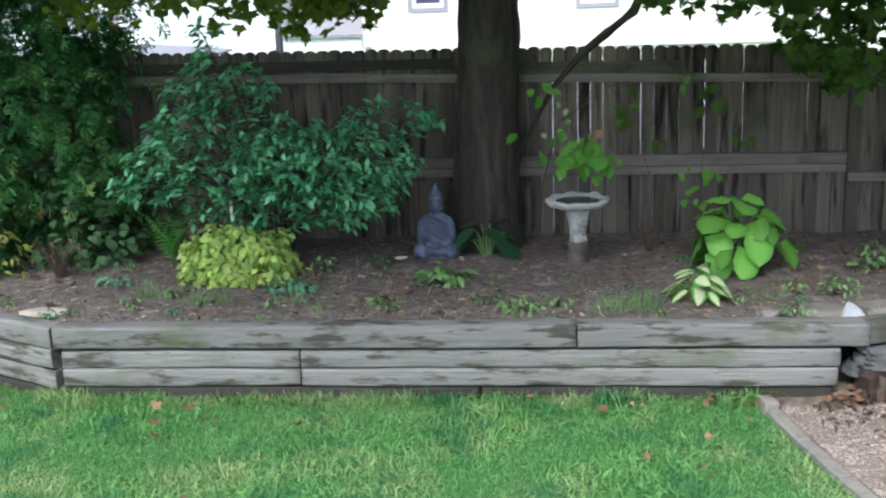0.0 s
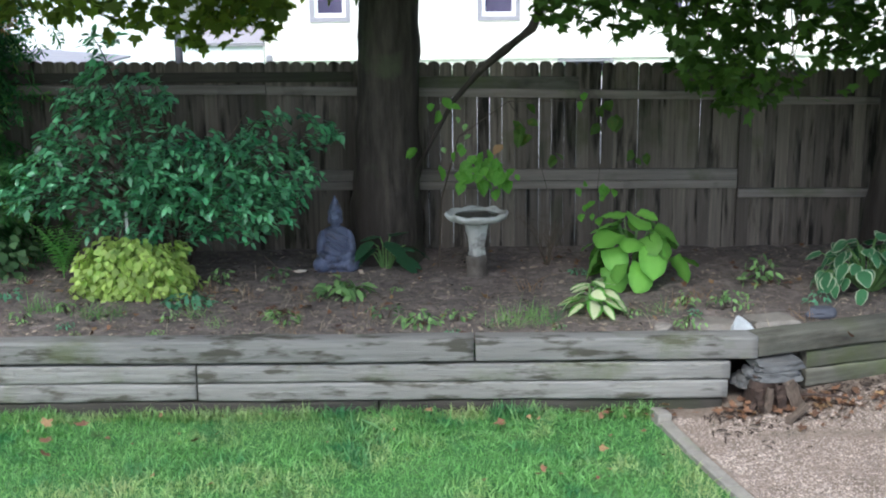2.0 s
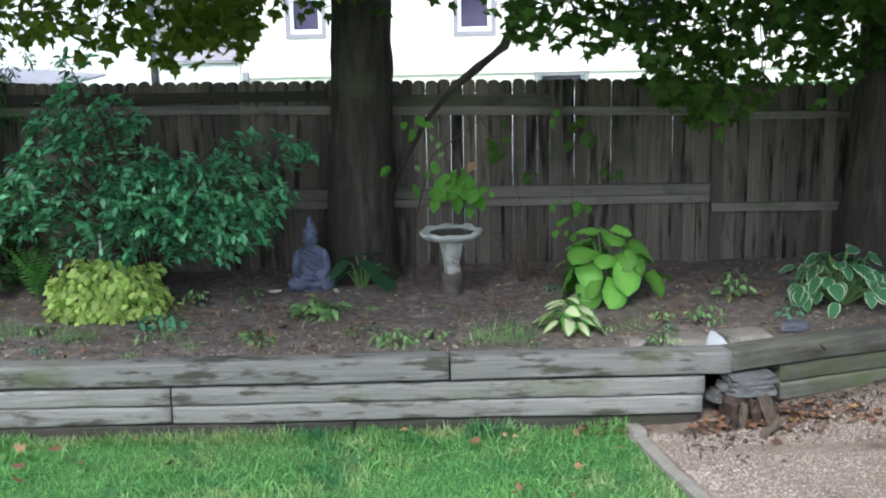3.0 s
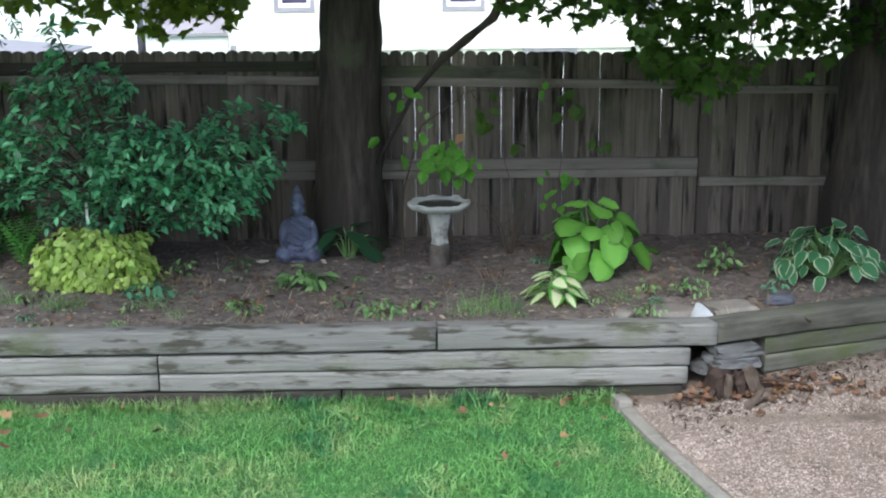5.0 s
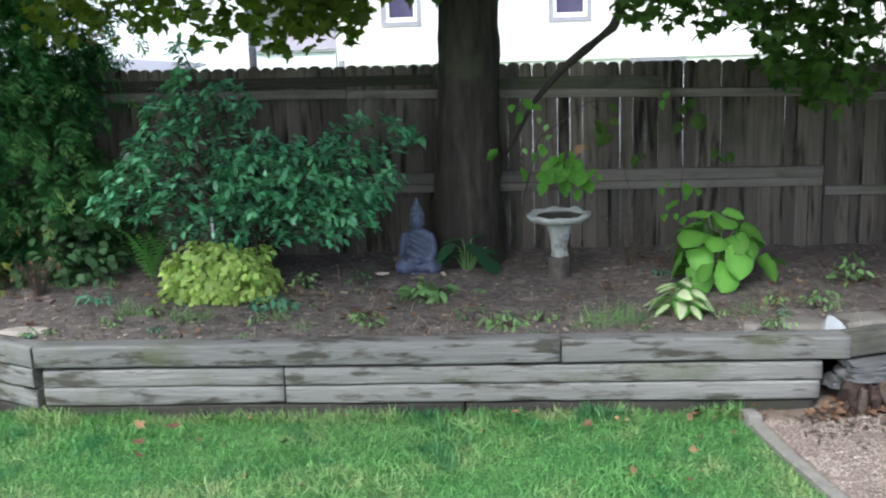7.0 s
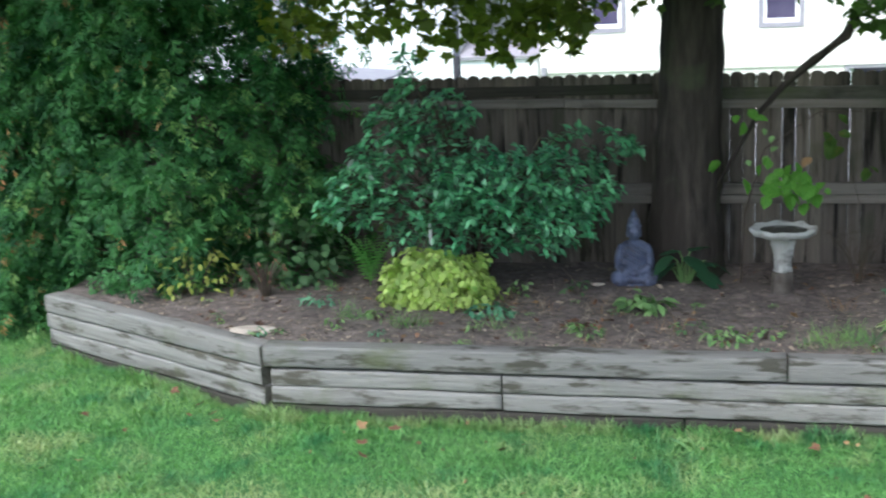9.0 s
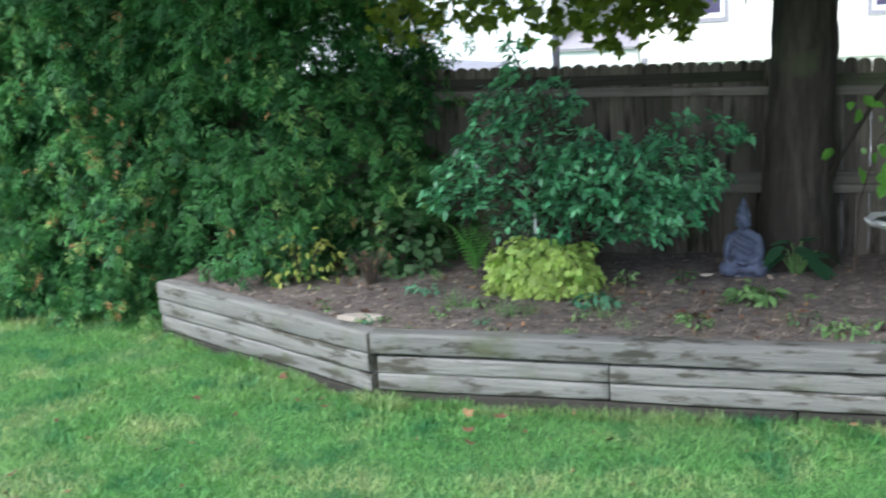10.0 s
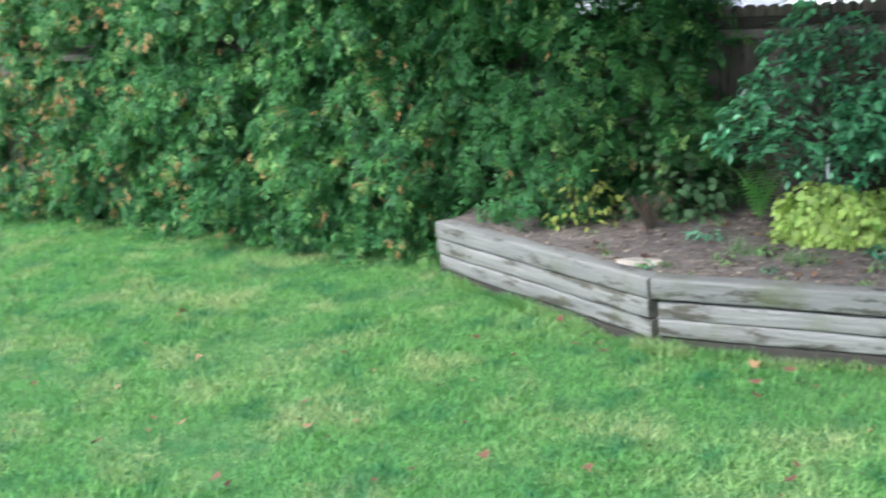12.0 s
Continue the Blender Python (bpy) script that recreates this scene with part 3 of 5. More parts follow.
def rail(x0, x1, z0, z1, h, y=-0.04, thick=0.036, mat="rail"):
    ln = x1 - x0
    bm = boxed(0, 0, 0, ln, thick, h, bevel=0.004)
    bmesh.ops.bisect_plane(bm, geom=bm.verts[:] + bm.edges[:] + bm.faces[:], plane_co=(ln / 2, 0, 0), plane_no=(1, 0, 0))
    for v in bm.verts:
        v.co.z += (z1 - z0) * v.co.x / ln
        v.co.y += 0.002 * noise.noise(Vector((v.co.x * 2, z0 * 9, 0)))
    part("rail", bm, M[mat], fence, at=pose(x0, y, z0))


rail(-10.0, 0.08, 1.385, 1.295, 0.054)
rail(0.083, 2.895, 1.293, 1.232, 0.05)
rail(-10.0, 0.6, 1.42, 1.362, 0.06, y=-0.02, thick=0.018, mat="dark_wood")
rail(0.7, 1.94, 1.315, 1.30, 0.078, y=-0.022, thick=0.02, mat="mossy_shaded")
rail(-10.0, 0.08, 0.82, 0.77, 0.07)
rail(0.083, 2.895, 0.77, 0.755, 0.066)
rail(-10.0, 0.08, 0.765, 0.715, 0.05, y=-0.032, thick=0.03)
rail(0.083, 2.895, 0.715, 0.702, 0.05, y=-0.032, thick=0.03)
rail(2.905, 5.9, 1.205, 1.18, 0.044)
rail(2.905, 5.9, 0.645, 0.62, 0.054)
for px, hh in ((2.9, 1.42), (-2.0, 1.48), (5.5, 1.38)):
    part("post", boxed(-0.043, 0, 0, 0.043, 0.07, hh - 0.02, bevel=0.005), M["fence"], fence, at=pose(px, 0.024, 0.0))


# ---- trees ----
def trunk_body(name, points, radii, parent):
    bm = bmesh.new()
    fine_p, fine_r = [], []
    for i in range(len(points) - 1):
        for k in range(6):
            t = k / 6
            fine_p.append(Vector(points[i]).lerp(Vector(points[i + 1]), t))
            fine_r.append(radii[i] * (1 - t) + radii[i + 1] * t)
    fine_p.append(Vector(points[-1]))
    fine_r.append(radii[-1])
    tube(bm, fine_p, fine_r, sides=56, wobble=0.10)
    for v in bm.verts:
        way = Vector((v.co.x, v.co.y, 0)).normalized()
        turn = math.atan2(v.co.y, v.co.x)
        furrow = noise.noise(Vector((math.cos(turn) * 7, math.sin(turn) * 7, v.co.z * 1.6)))
        v.co += way * (0.010 * furrow - 0.022 * max(0.0, 0.25 - abs(noise.noise(Vector((math.cos(turn) * 2.2, math.sin(turn) * 2.2, v.co.z * 0.35 + 3))))))
    return part(name, bm, M["bark"], parent, smooth=True)


def limb(points, radii, parent, name="branch", mat="bark"):
    return part(name, tube(bmesh.new(), points, radii, sides=10, wobble=0.15), M[mat], parent, smooth=True)


maple = tagged(empty("maple_tree", 0.79, 6.66, 0.3), "mature maple tree with dark bark and low hanging leafy branches", "tree")
trunk_body("trunk", [(0, 0, -0.1), (0.0, 0, 0.12), (0.005, 0, 0.5), (0.025, 0, 1.0), (0.045, 0, 1.5), (0.05, 0, 2.2), (0.02, 0.05, 3.4), (0.0, 0.1, 5.2)], [0.265, 0.225, 0.198, 0.178, 0.170, 0.174, 0.15, 0.08], maple)
limb([(0.14, -0.08, 0.5), (0.26, -0.14, 0.72), (0.40, -0.16, 0.98), (0.56, -0.16, 1.16), (0.70, -0.17, 1.27), (0.84, -0.18, 1.38), (0.92, -0.18, 1.55), (1.0, -0.2, 2.0)], [0.008, 0.011, 0.015, 0.021, 0.025, 0.026, 0.026, 0.024], maple)
for pts, rad in (([(0.1, -0.1, 1.75), (0.7, -0.5, 2.3), (1.6, -0.8, 2.6), (2.6, -1.0, 2.6)], [0.07, 0.055, 0.04, 0.015]),
                 ([(-0.1, -0.1, 1.85), (-0.6, -0.5, 2.3), (-1.3, -0.7, 2.5), (-2.1, -0.8, 2.5)], [0.07, 0.05, 0.035, 0.015]),
                 ([(0, -0.1, 2.2), (0.1, -0.9, 2.9), (0.2, -1.7, 3.2), (0.2, -2.6, 3.3)], [0.07, 0.05, 0.03, 0.015]),
                 ([(0.05, 0.1, 2.2), (0.5, 0.9, 2.9), (0.9, 1.7, 3.3), (1.2, 2.6, 3.6)], [0.07, 0.05, 0.03, 0.015])):
    limb(pts, rad, maple)

# the hanging fringe of leaves, lowest over the fence's far end
LOW = [(-2.6, 1.66), (-1.3, 1.66), (-0.95, 1.68), (-0.62, 1.74), (-0.45, 1.70), (-0.2, 1.62), (0.1, 1.59), (0.28, 1.67), (0.4, 1.78), (0.62, 1.84), (1.06, 1.80), (1.25, 1.84), (1.5, 1.80), (1.72, 1.72), (1.9, 1.68), (2.2, 1.70), (2.32, 1.60), (2.46, 1.34), (2.62, 1.24),
       (2.76, 1.32), (2.95, 1.36), (3.1, 1.45), (3.4, 1.50), (3.8, 1.5), (4.4, 1.5)]
lx, lz = np.array(LOW).T
n = 16500
fx = rng.uniform(-1.45, 4.4, n)
fx = fx[rng.random(n) < np.interp(fx, [-1.45, -1.15, -0.6, -0.4, 0.25, 0.45, 1.6, 1.75, 2.25, 2.4, 2.95, 3.1, 4.4], [0.0, 0.65, 0.4, 0.46, 0.46, 0.22, 0.4, 0.5, 0.5, 0.58, 0.6, 0.62, 0.62])]
n = len(fx)
fy = rng.uniform(5.55, 6.6, n)
clump = np.array([noise.noise(Vector((a * 2.2, b * 2.2, 0.5))) for a, b in zip(fx, fy)])
low = np.interp(fx, lx, lz) + np.where(fx < 1.6, 0.07, 0.01) + (6.0 - fy) * -0.03 + 0.06 * np.sin(fx * 31) * np.cos(fx * 13)
fz = low + rng.beta(1.15, 1.6, n) * 0.75
keep = (clump > -0.08 + 0.12 * (fx < -0.6)) | ((fz > low + 0.35) & (fx > 1.7))
fx, fy, fz = fx[keep], fy[keep], fz[keep]
n = len(fx)
# The left leaves' backlight is painted in as a yellower leaf colour.
backlit = fx < 0.55 + rng.normal(0, 0.25, n)
for pick, mat, label in ((backlit, "maple_backlit", "hanging lobed leaves tinted yellow-green as if backlit"), (~backlit, "maple", "hanging lobed green leaves")):
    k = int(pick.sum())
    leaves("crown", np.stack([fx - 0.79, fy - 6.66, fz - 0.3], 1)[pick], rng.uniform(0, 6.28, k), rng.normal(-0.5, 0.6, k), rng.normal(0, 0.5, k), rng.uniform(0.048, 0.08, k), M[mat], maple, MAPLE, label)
n = 20000
a = rng.uniform(0, 6.28, n)
r = np.sqrt(rng.uniform(0.02, 1, n)) * 4.3
cx, cy = r * np.cos(a) - 0.6, r * np.sin(a) * 0.8 + 0.1
cz = 2.1 + rng.uniform(0, 1, n) ** 1.2 * (3.8 - 0.6 * r)
clump = np.array([noise.noise(Vector((p, q, s))) for p, q, s in zip(cx, cy, cz)])
keep = clump > -0.16
cx, cy, cz = cx[keep], cy[keep], cz[keep]
n = len(cx)
leaves("crown", np.stack([cx, cy, cz], 1), rng.uniform(0, 6.28, n), rng.normal(-0.4, 0.5, n), rng.normal(0, 0.4, n), rng.uniform(0.09, 0.15, n), M["maple"], maple, HIGH)
# twigs that carry the fringe
for k in range(60):
    x = random.uniform(-1.2, 3.4)
    z = float(np.interp(x, lx, lz)) + 0.12
    y = random.uniform(5.7, 6.5)
    part("twig", tube(bmesh.new(), [(x - 0.79, y - 6.66, z - 0.3), (x - 0.79 + random.uniform(-0.1, 0.1), y - 6.62, z + 0.05), (x - 0.79 + random.uniform(-0.3, 0.3), y - 6.5, z + 0.5)], [0.002, 0.004, 0.008], sides=5), M["twig"], maple)

second = tagged(empty("tree", 3.80, 6.52, 0.3), "dark bare tree trunk standing close to the fence", "tree")
trunk_body("trunk", [(0, 0, -0.1), (-0.02, 0, 0.15), (0.0, 0, 0.6), (0.02, 0, 1.2), (0.04, 0, 2.0), (0.06, 0, 3.2), (0.1, 0, 4.6)], [0.27, 0.235, 0.21, 0.19, 0.18, 0.15, 0.08], second)
for pts, rad in (([(0.1, 0, 1.8), (0.9, -0.6, 2.3), (2.0, -1.2, 2.6)], [0.07, 0.05, 0.02]), ([(0.1, 0, 2.1), (0.3, -0.9, 2.6), (0.5, -2.0, 2.9)], [0.06, 0.045, 0.02]), ([(0.1, 0, 2.3), (1.2, 0.5, 3.0), (2.4, 0.9, 3.3)], [0.06, 0.045, 0.02])):
    limb(pts, rad, second)
n = 19000
a, r = rng.uniform(0, 6.28, n), np.sqrt(rng.uniform(0, 1, n)) * 3.4
cz = 2.0 + rng.uniform(0, 1, n) * (3.4 - 0.5 * r)
leaves("crown", np.stack([r * np.cos(a) + 1.1, r * np.sin(a) * 0.8 - 0.7, cz], 1), rng.uniform(0, 6.28, n), rng.normal(-0.4, 0.5, n), rng.normal(0, 0.4, n), rng.uniform(0.08, 0.14, n), M["maple"], second, HIGH)


def arborvitae(x, y, radius, height, seed, count, brown=0.03):
    """A broad evergreen clothed to the ground in flat sprays, clumped so that dark gaps stay between."""
    tree = tagged(empty("arborvitae", x, y, 0), "tall dense green arborvitae clothed to the ground", "hedge tree", "evergreen hedge")
    limb([(0, 0, -0.05), (0.02, 0, 1.5), (0, 0.02, height * 0.9)], [0.1, 0.07, 0.02], tree, "trunk")
    bm = bmesh.new()
    for k in range(34):
        t = random.uniform(0, 6.28)
        z = random.uniform(0.1, height * 0.85)
        reach = radius * random.uniform(0.5, 0.78) * (1 - 0.5 * z / height)
        tube(bm, [(0, 0, z), (reach * 0.5 * math.cos(t), reach * 0.5 * math.sin(t), z + 0.08), (reach * math.cos(t), reach * math.sin(t), z + 0.25)], [0.02, 0.012, 0.004], sides=5)
    part("inner_wood", bm, M["twig"], tree)["kind"] = "stuff"
    g = np.random.default_rng(seed)
    # branchlets over the crown, most of them towards the lawn; each is a drooping row of fans that lean alike
    n = int(count * 0.62)
    t = np.where(g.random(n) < 0.84, g.uniform(-math.pi, 0.15, n), g.uniform(0, math.pi, n))
    z = g.uniform(0.0, 1.0, n) ** 0.9 * height
    shape = radius * np.clip(1.02 - 0.6 * (z / height) ** 1.6, 0.05, 2) * np.clip(0.94 + z * 0.3, 0, 1)
    lump = np.array([noise.noise(Vector((math.cos(q) * 2.6 + seed, math.sin(q) * 2.6, s * 2.4))) for q, s in zip(t, z)])
    gap = np.array([noise.noise(Vector((math.cos(q) * 4.6 - seed, math.sin(q) * 4.6, s * 3.6 + 5))) for q, s in zip(t, z)])
    depth = g.beta(2.0, 1.0, n)
    keep = (gap > -0.20) | (depth < 0.58)
    t, z, shape, lump, gap, depth = (q[keep] for q in (t, z, shape, lump, gap, depth))
    n = len(t)
    rr = shape * (0.42 + 0.55 * depth) * (1 + 0.30 * lump + 0.28 * gap) - 0.08
    each = 16
    lean, sag, reach = g.normal(0, 0.5, n), g.uniform(0.04, 0.16, n), g.uniform(0.14, 0.30, n)
    browned = g.random(n) < brown * 3.0
    t, z, rr, depth, lean, sag, reach, browned = (np.repeat(q, each) for q in (t, z, rr, depth, lean, sag, reach, browned))
    n = len(t)
    along = g.random(n)
    head = t + lean * 0.5
    off = g.normal(0, 0.045, (n, 3))
    where = np.stack([rr * np.cos(t) + along * reach * np.cos(head), rr * np.sin(t) + along * reach * np.sin(head), z + 0.08 - sag * along ** 2], 1) + off
    where[:, 2] = np.clip(where[:, 2], 0.05, None)
    yaw = head - math.pi / 2 + g.normal(0, 0.65, n)
    pitch = -0.25 - 0.75 * along + g.normal(0, 0.35, n)
    roll = g.normal(0, 0.6, n)
    size = g.uniform(0.074, 0.128, n)
    tip = (((g.random(n) < 0.5) & browned & (along > 0.5)) | (g.random(n) < brown * 0.08)) & (depth > 0.5)
    # Pale on outer ends only: new growth, with lit-tip contrast painted in.
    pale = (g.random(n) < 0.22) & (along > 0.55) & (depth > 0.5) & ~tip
    wx, wy = where[:, 0] + x, where[:, 1] + y
    clear = (wx < -3.05) | (wy > 6.12 - 0.5 * np.clip(wx + 2.93, 0, 2) + 0.06 * g.random(n))
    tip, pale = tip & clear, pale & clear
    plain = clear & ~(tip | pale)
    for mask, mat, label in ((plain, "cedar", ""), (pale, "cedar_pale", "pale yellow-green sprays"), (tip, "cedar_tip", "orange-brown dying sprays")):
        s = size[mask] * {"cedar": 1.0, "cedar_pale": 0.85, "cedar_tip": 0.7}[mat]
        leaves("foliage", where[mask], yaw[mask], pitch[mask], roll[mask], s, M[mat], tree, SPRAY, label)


for k, (x, y, r, h, c, b) in enumerate(((-2.45, 6.95, 1.12, 4.4, 4400, 0.02), (-3.85, 7.15, 1.1, 4.5, 4500, 0.05), (-5.2, 7.3, 1.08, 4.4, 3900, 0.07), (-6.5, 7.5, 1.08, 4.3, 3900, 0.11), (-7.75, 7.65, 1.12, 4.2, 4000, 0.2), (-9.1, 7.95, 1.15, 4.4, 3300, 0.16), (-10.5, 8.4, 1.1, 4.3, 1200, 0.05), (-8.5, 7.7, 0.95, 4.2, 2000, 0.2))):
    arborvitae(x, y, r, h, 31 + k, c, b)


# ---- the big shrub and the low plants ----
def ellipsoid_points(g, centre, half, n):
    d = g.normal(size=(n, 3))
    d /= np.linalg.norm(d, axis=1)[:, None]
    return np.array(centre) + d * np.array(half) * (g.random(n) ** 0.28)[:, None]


def shrub():
    base = Vector((-0.42, 6.5, 0.34))
    s = tagged(empty("shrub", *base), "large spreading shrub with glossy blue-green leaves", "shrub")
    g = np.random.default_rng(5)
    lobes = (((-0.66, 6.2, 0.98), (0.54, 0.30, 0.30), 205), ((-0.04, 6.15, 0.92), (0.52, 0.32, 0.24), 210), ((-0.68, 6.35, 1.34), (0.36, 0.2, 0.16), 72), ((0.10, 6.05, 0.76), (0.28, 0.2, 0.18), 70),
             ((0.30, 6.45, 1.12), (0.32, 0.15, 0.12), 34), ((-1.06, 6.1, 0.84), (0.22, 0.15, 0.12), 36), ((-0.74, 6.4, 1.62), (0.12, 0.1, 0.12), 12), ((-0.42, 6.25, 0.66), (0.48, 0.25, 0.14), 74))
    where, yaw, pitch, roll, size = [], [], [], [], []
    for centre, half, n in lobes:
        for p in ellipsoid_points(g, centre, half, n):
            p = Vector(p)
            out = Vector((p.x - base.x, p.y - base.y - 0.2, 0))
            head = math.atan2(out.y, out.x) + g.normal(0, 0.5)
            mid = base.lerp(p, 0.7) + Vector((0, 0, 0.10))
            if g.random() < 0.4:
                part("twig", tube(bmesh.new(), [mid - base, (mid.lerp(p, 0.6) + Vector((0, 0, 0.02))) - base, p - base], [0.005, 0.004, 0.002], sides=4), M["twig"], s)
            count = int(g.integers(6, 10))
            start = g.uniform(0, 6.28)
            for k in range(count):
                a = start + 6.283 * k / count + g.normal(0, 0.25)
                where.append(np.array(p - base) + g.normal(0, 0.011, 3))
                yaw.append(a - math.pi / 2)
                pitch.append(g.normal(0.05 - 0.55 * math.cos(a - head), 0.30))
                roll.append(g.normal(0, 0.4))
                size.append(g.uniform(0.042, 0.072))
    for k in range(14):
        t = k / 14 * 6.28
        reach = Vector((math.cos(t) * 0.5 + 0.05, math.sin(t) * 0.22 - 0.2, random.uniform(0.4, 0.95)))
        part("stem", tube(bmesh.new(), [(0.05 * math.cos(t), 0.04 * math.sin(t), -0.02), reach * 0.5 + Vector((0, 0, 0.12)), reach], [0.011, 0.008, 0.004], sides=6), M["twig"], s)
    leaves("foliage", np.array(where), yaw, pitch, roll, np.array(size), M["shrub"], s, SLIM)
    part("stem", tube(bmesh.new(), [(0.55, -0.25, 0.12), (0.62, -0.3, 0.06), (0.72, -0.32, 0.045)], [0.004, 0.004, 0.003], sides=5), M["twig"], s, "bare trailing stem")
    part("dead_tip", tube(bmesh.new(), [(0.72, -0.32, 0.045), (0.75, -0.32, 0.045), (0.79, -0.325, 0.05)], [0.004, 0.012, 0.004], sides=6), M["pale_stone"], s, "pale dried leaf at a stem's end")


shrub()


def mound(name, x, y, half, count, size, mat, label, category, seed, pitch=-0.35, stems=10, template=SMALL, boxy=0.0):
    """A low plant: leaves over a mound, more of them on its skin, on thin stems."""
    z = soil_height(x, y)
    s = tagged(empty(name, x, y, z), label, category)
    g = np.random.default_rng(seed)
    d = g.normal(size=(count, 3))
    d[:, 2] = np.abs(d[:, 2])
    d /= np.linalg.norm(d, axis=1)[:, None]
    lump = np.array([noise.noise(Vector(q) * 2.4 + Vector((seed, 0, 0))) for q in d])
    d = d / (np.abs(d).max(axis=1) ** boxy)[:, None]
    p = d * np.array(half) * ((0.35 + 0.65 * g.random(count) ** 0.4) * (1 + 0.35 * lump))[:, None]
    p[:, 2] += 0.02
    yaw = np.arctan2(d[:, 1], d[:, 0]) - math.pi / 2 + g.normal(0, 0.6, count)
    for k in range(stems):
        t = g.uniform(0, 6.28)
        tip = Vector((half[0] * 0.6 * math.cos(t), half[1] * 0.6 * math.sin(t), half[2] * 0.75))
        part("stem", tube(bmesh.new(), [(0.01 * math.cos(t), 0.01 * math.sin(t), -0.02), tip * 0.55 + Vector((0, 0, 0.02)), tip], [0.004, 0.003, 0.002], sides=4), M["twig"], s)
    leaves("foliage", p, yaw, g.normal(pitch, 0.4, count), g.normal(0, 0.4, count), g.uniform(0.75, 1.25, count) * size, M[mat], s, template)
    return s


ROUND = leaf_template(0.85, 1.0, rows=3)
mound("lime_shrub", -0.53, 5.96, (0.30, 0.22, 0.25), 2000, 0.043, "lime", "low mounded shrub with bright yellow-lime leaves", "shrub", 3, template=ROUND, boxy=0.35, pitch=-0.75)
mound("bramble", -1.55, 6.38, (0.38, 0.26, 0.50), 360, 0.06, "bramble", "dull green bramble bush at the hedge's foot", "bush", 4, template=ROUND)
mound("yellowing_shrub", -1.98, 6.0, (0.26, 0.18, 0.34), 120, 0.05, "yellow", "thin shrub with yellowing leaves beside the hedge", "shrub", 6)
mound("dry_bush", -1.55, 5.98, (0.2, 0.14, 0.24), 60, 0.03, "dead", "dried brown twiggy bush", "bush", 8, stems=40)


LEAFLET = mesh_of("leaflet", *leaf_template(0.32, 1.0, rows=2)[:2])


def fern(x, y, height, count, label, seed):
    z = soil_height(x, y)
    f = tagged(empty("fern", x, y, z), label, "fern")
    g = np.random.default_rng(seed)
    for k in range(count):
        a = k / count * 6.28 + g.uniform(-0.3, 0.3)
        h, reach = height * g.uniform(0.8, 1.15), height * g.uniform(0.2, 0.55)
        pts, tr, sz = [], [], []
        spine = []
        for i in range(15):
            t = i / 14
            spine.append(Vector((math.cos(a) * reach * t * t, math.sin(a) * reach * t * t, h * (t - 0.15 * t ** 3))))
        frond = part("frond", tube(bmesh.new(), spine, [0.003 - 0.0018 * i / 14 for i in range(15)], sides=4), M["fern"], f)
        yaw, pitch, roll = [], [], []
        for i in range(2, 15):
            for side in (-1, 1):
                pts.append(spine[i])
                yaw.append(a + side * 1.25 - math.pi / 2)
                pitch.append(0.25)
                roll.append(0.0)
                sz.append(0.21 * height * math.sin(math.pi * (0.15 + 0.8 * (1 - i / 14))) + 0.01)
        for q, w, s in zip(pts, yaw, sz):
            link("leaflet", LEAFLET, M["fern"], frond, at=pose(*q, 14, 0, math.degrees(w)) @ Matrix.Scale(s, 4))


fern(-1.0, 6.24, 0.33, 9, "green upright fern beneath the shrub", 2)


def hosta(name, x, y, count, spread, height, leaf, mats, label, seed, wide=0.75, hang=60, upright=0, heart=1.0):
    """A clump of broad leaves, each on its own stalk; the outer ones hang."""
    z = soil_height(x, y)
    h = tagged(empty(name, x, y, z), label, "hosta")
    g = np.random.default_rng(seed)
    shapes = []
    for k in range(5):
        pts, faces, uv = leaf_template(leaf * wide * (0.9 + 0.06 * k), leaf * (0.92 + 0.05 * k), rows=8, fold=0.16 - 0.08 * k, droop=0.10 + 0.09 * k, heart=heart)
        pts = [(px, py, pz + 0.035 * leaf * math.sin(19 * py / leaf + k) * abs(px) / leaf * 2) for px, py, pz in pts]
        me = mesh_of("leaf", pts, faces, True, uv)
        me.materials.append(M[mats])
        shapes.append(me)
    for k in range(count):
        a = k * 2.399 + g.uniform(-0.35, 0.35)
        out = math.sqrt((k + 0.5) / count)
        reach, up = spread * out * g.uniform(0.75, 1.1), height * (1.0 - 0.72 * out ** 2.2) * g.uniform(0.8, 1.12)
        p = Vector((reach * math.cos(a), reach * math.sin(a) * 0.85, max(up, leaf * 0.45)))
        part("stalk", tube(bmesh.new(), [(0.02 * math.cos(a), 0.02 * math.sin(a), -0.01), p * 0.55 + Vector((0, 0, 0.04)), p], [0.005, 0.004, 0.003], sides=5), M["weed"], h)
        size = g.uniform(0.68, 1.15)
        fall = min(upright - hang * out + g.normal(0, 13), 30)
        fall = max(fall, -math.degrees(math.asin(min(0.95, p.z / (leaf * size * 1.05)))))
        at = pose(*p, 0, 0, math.degrees(a) - 90 + g.normal(0, 24)) @ pose(0, 0, 0, fall, g.normal(0, 18), 0) @ Matrix.Scale(size, 4)
        link("leaf", shapes[int(g.integers(0, 5))], None, h, at=at)
    return h


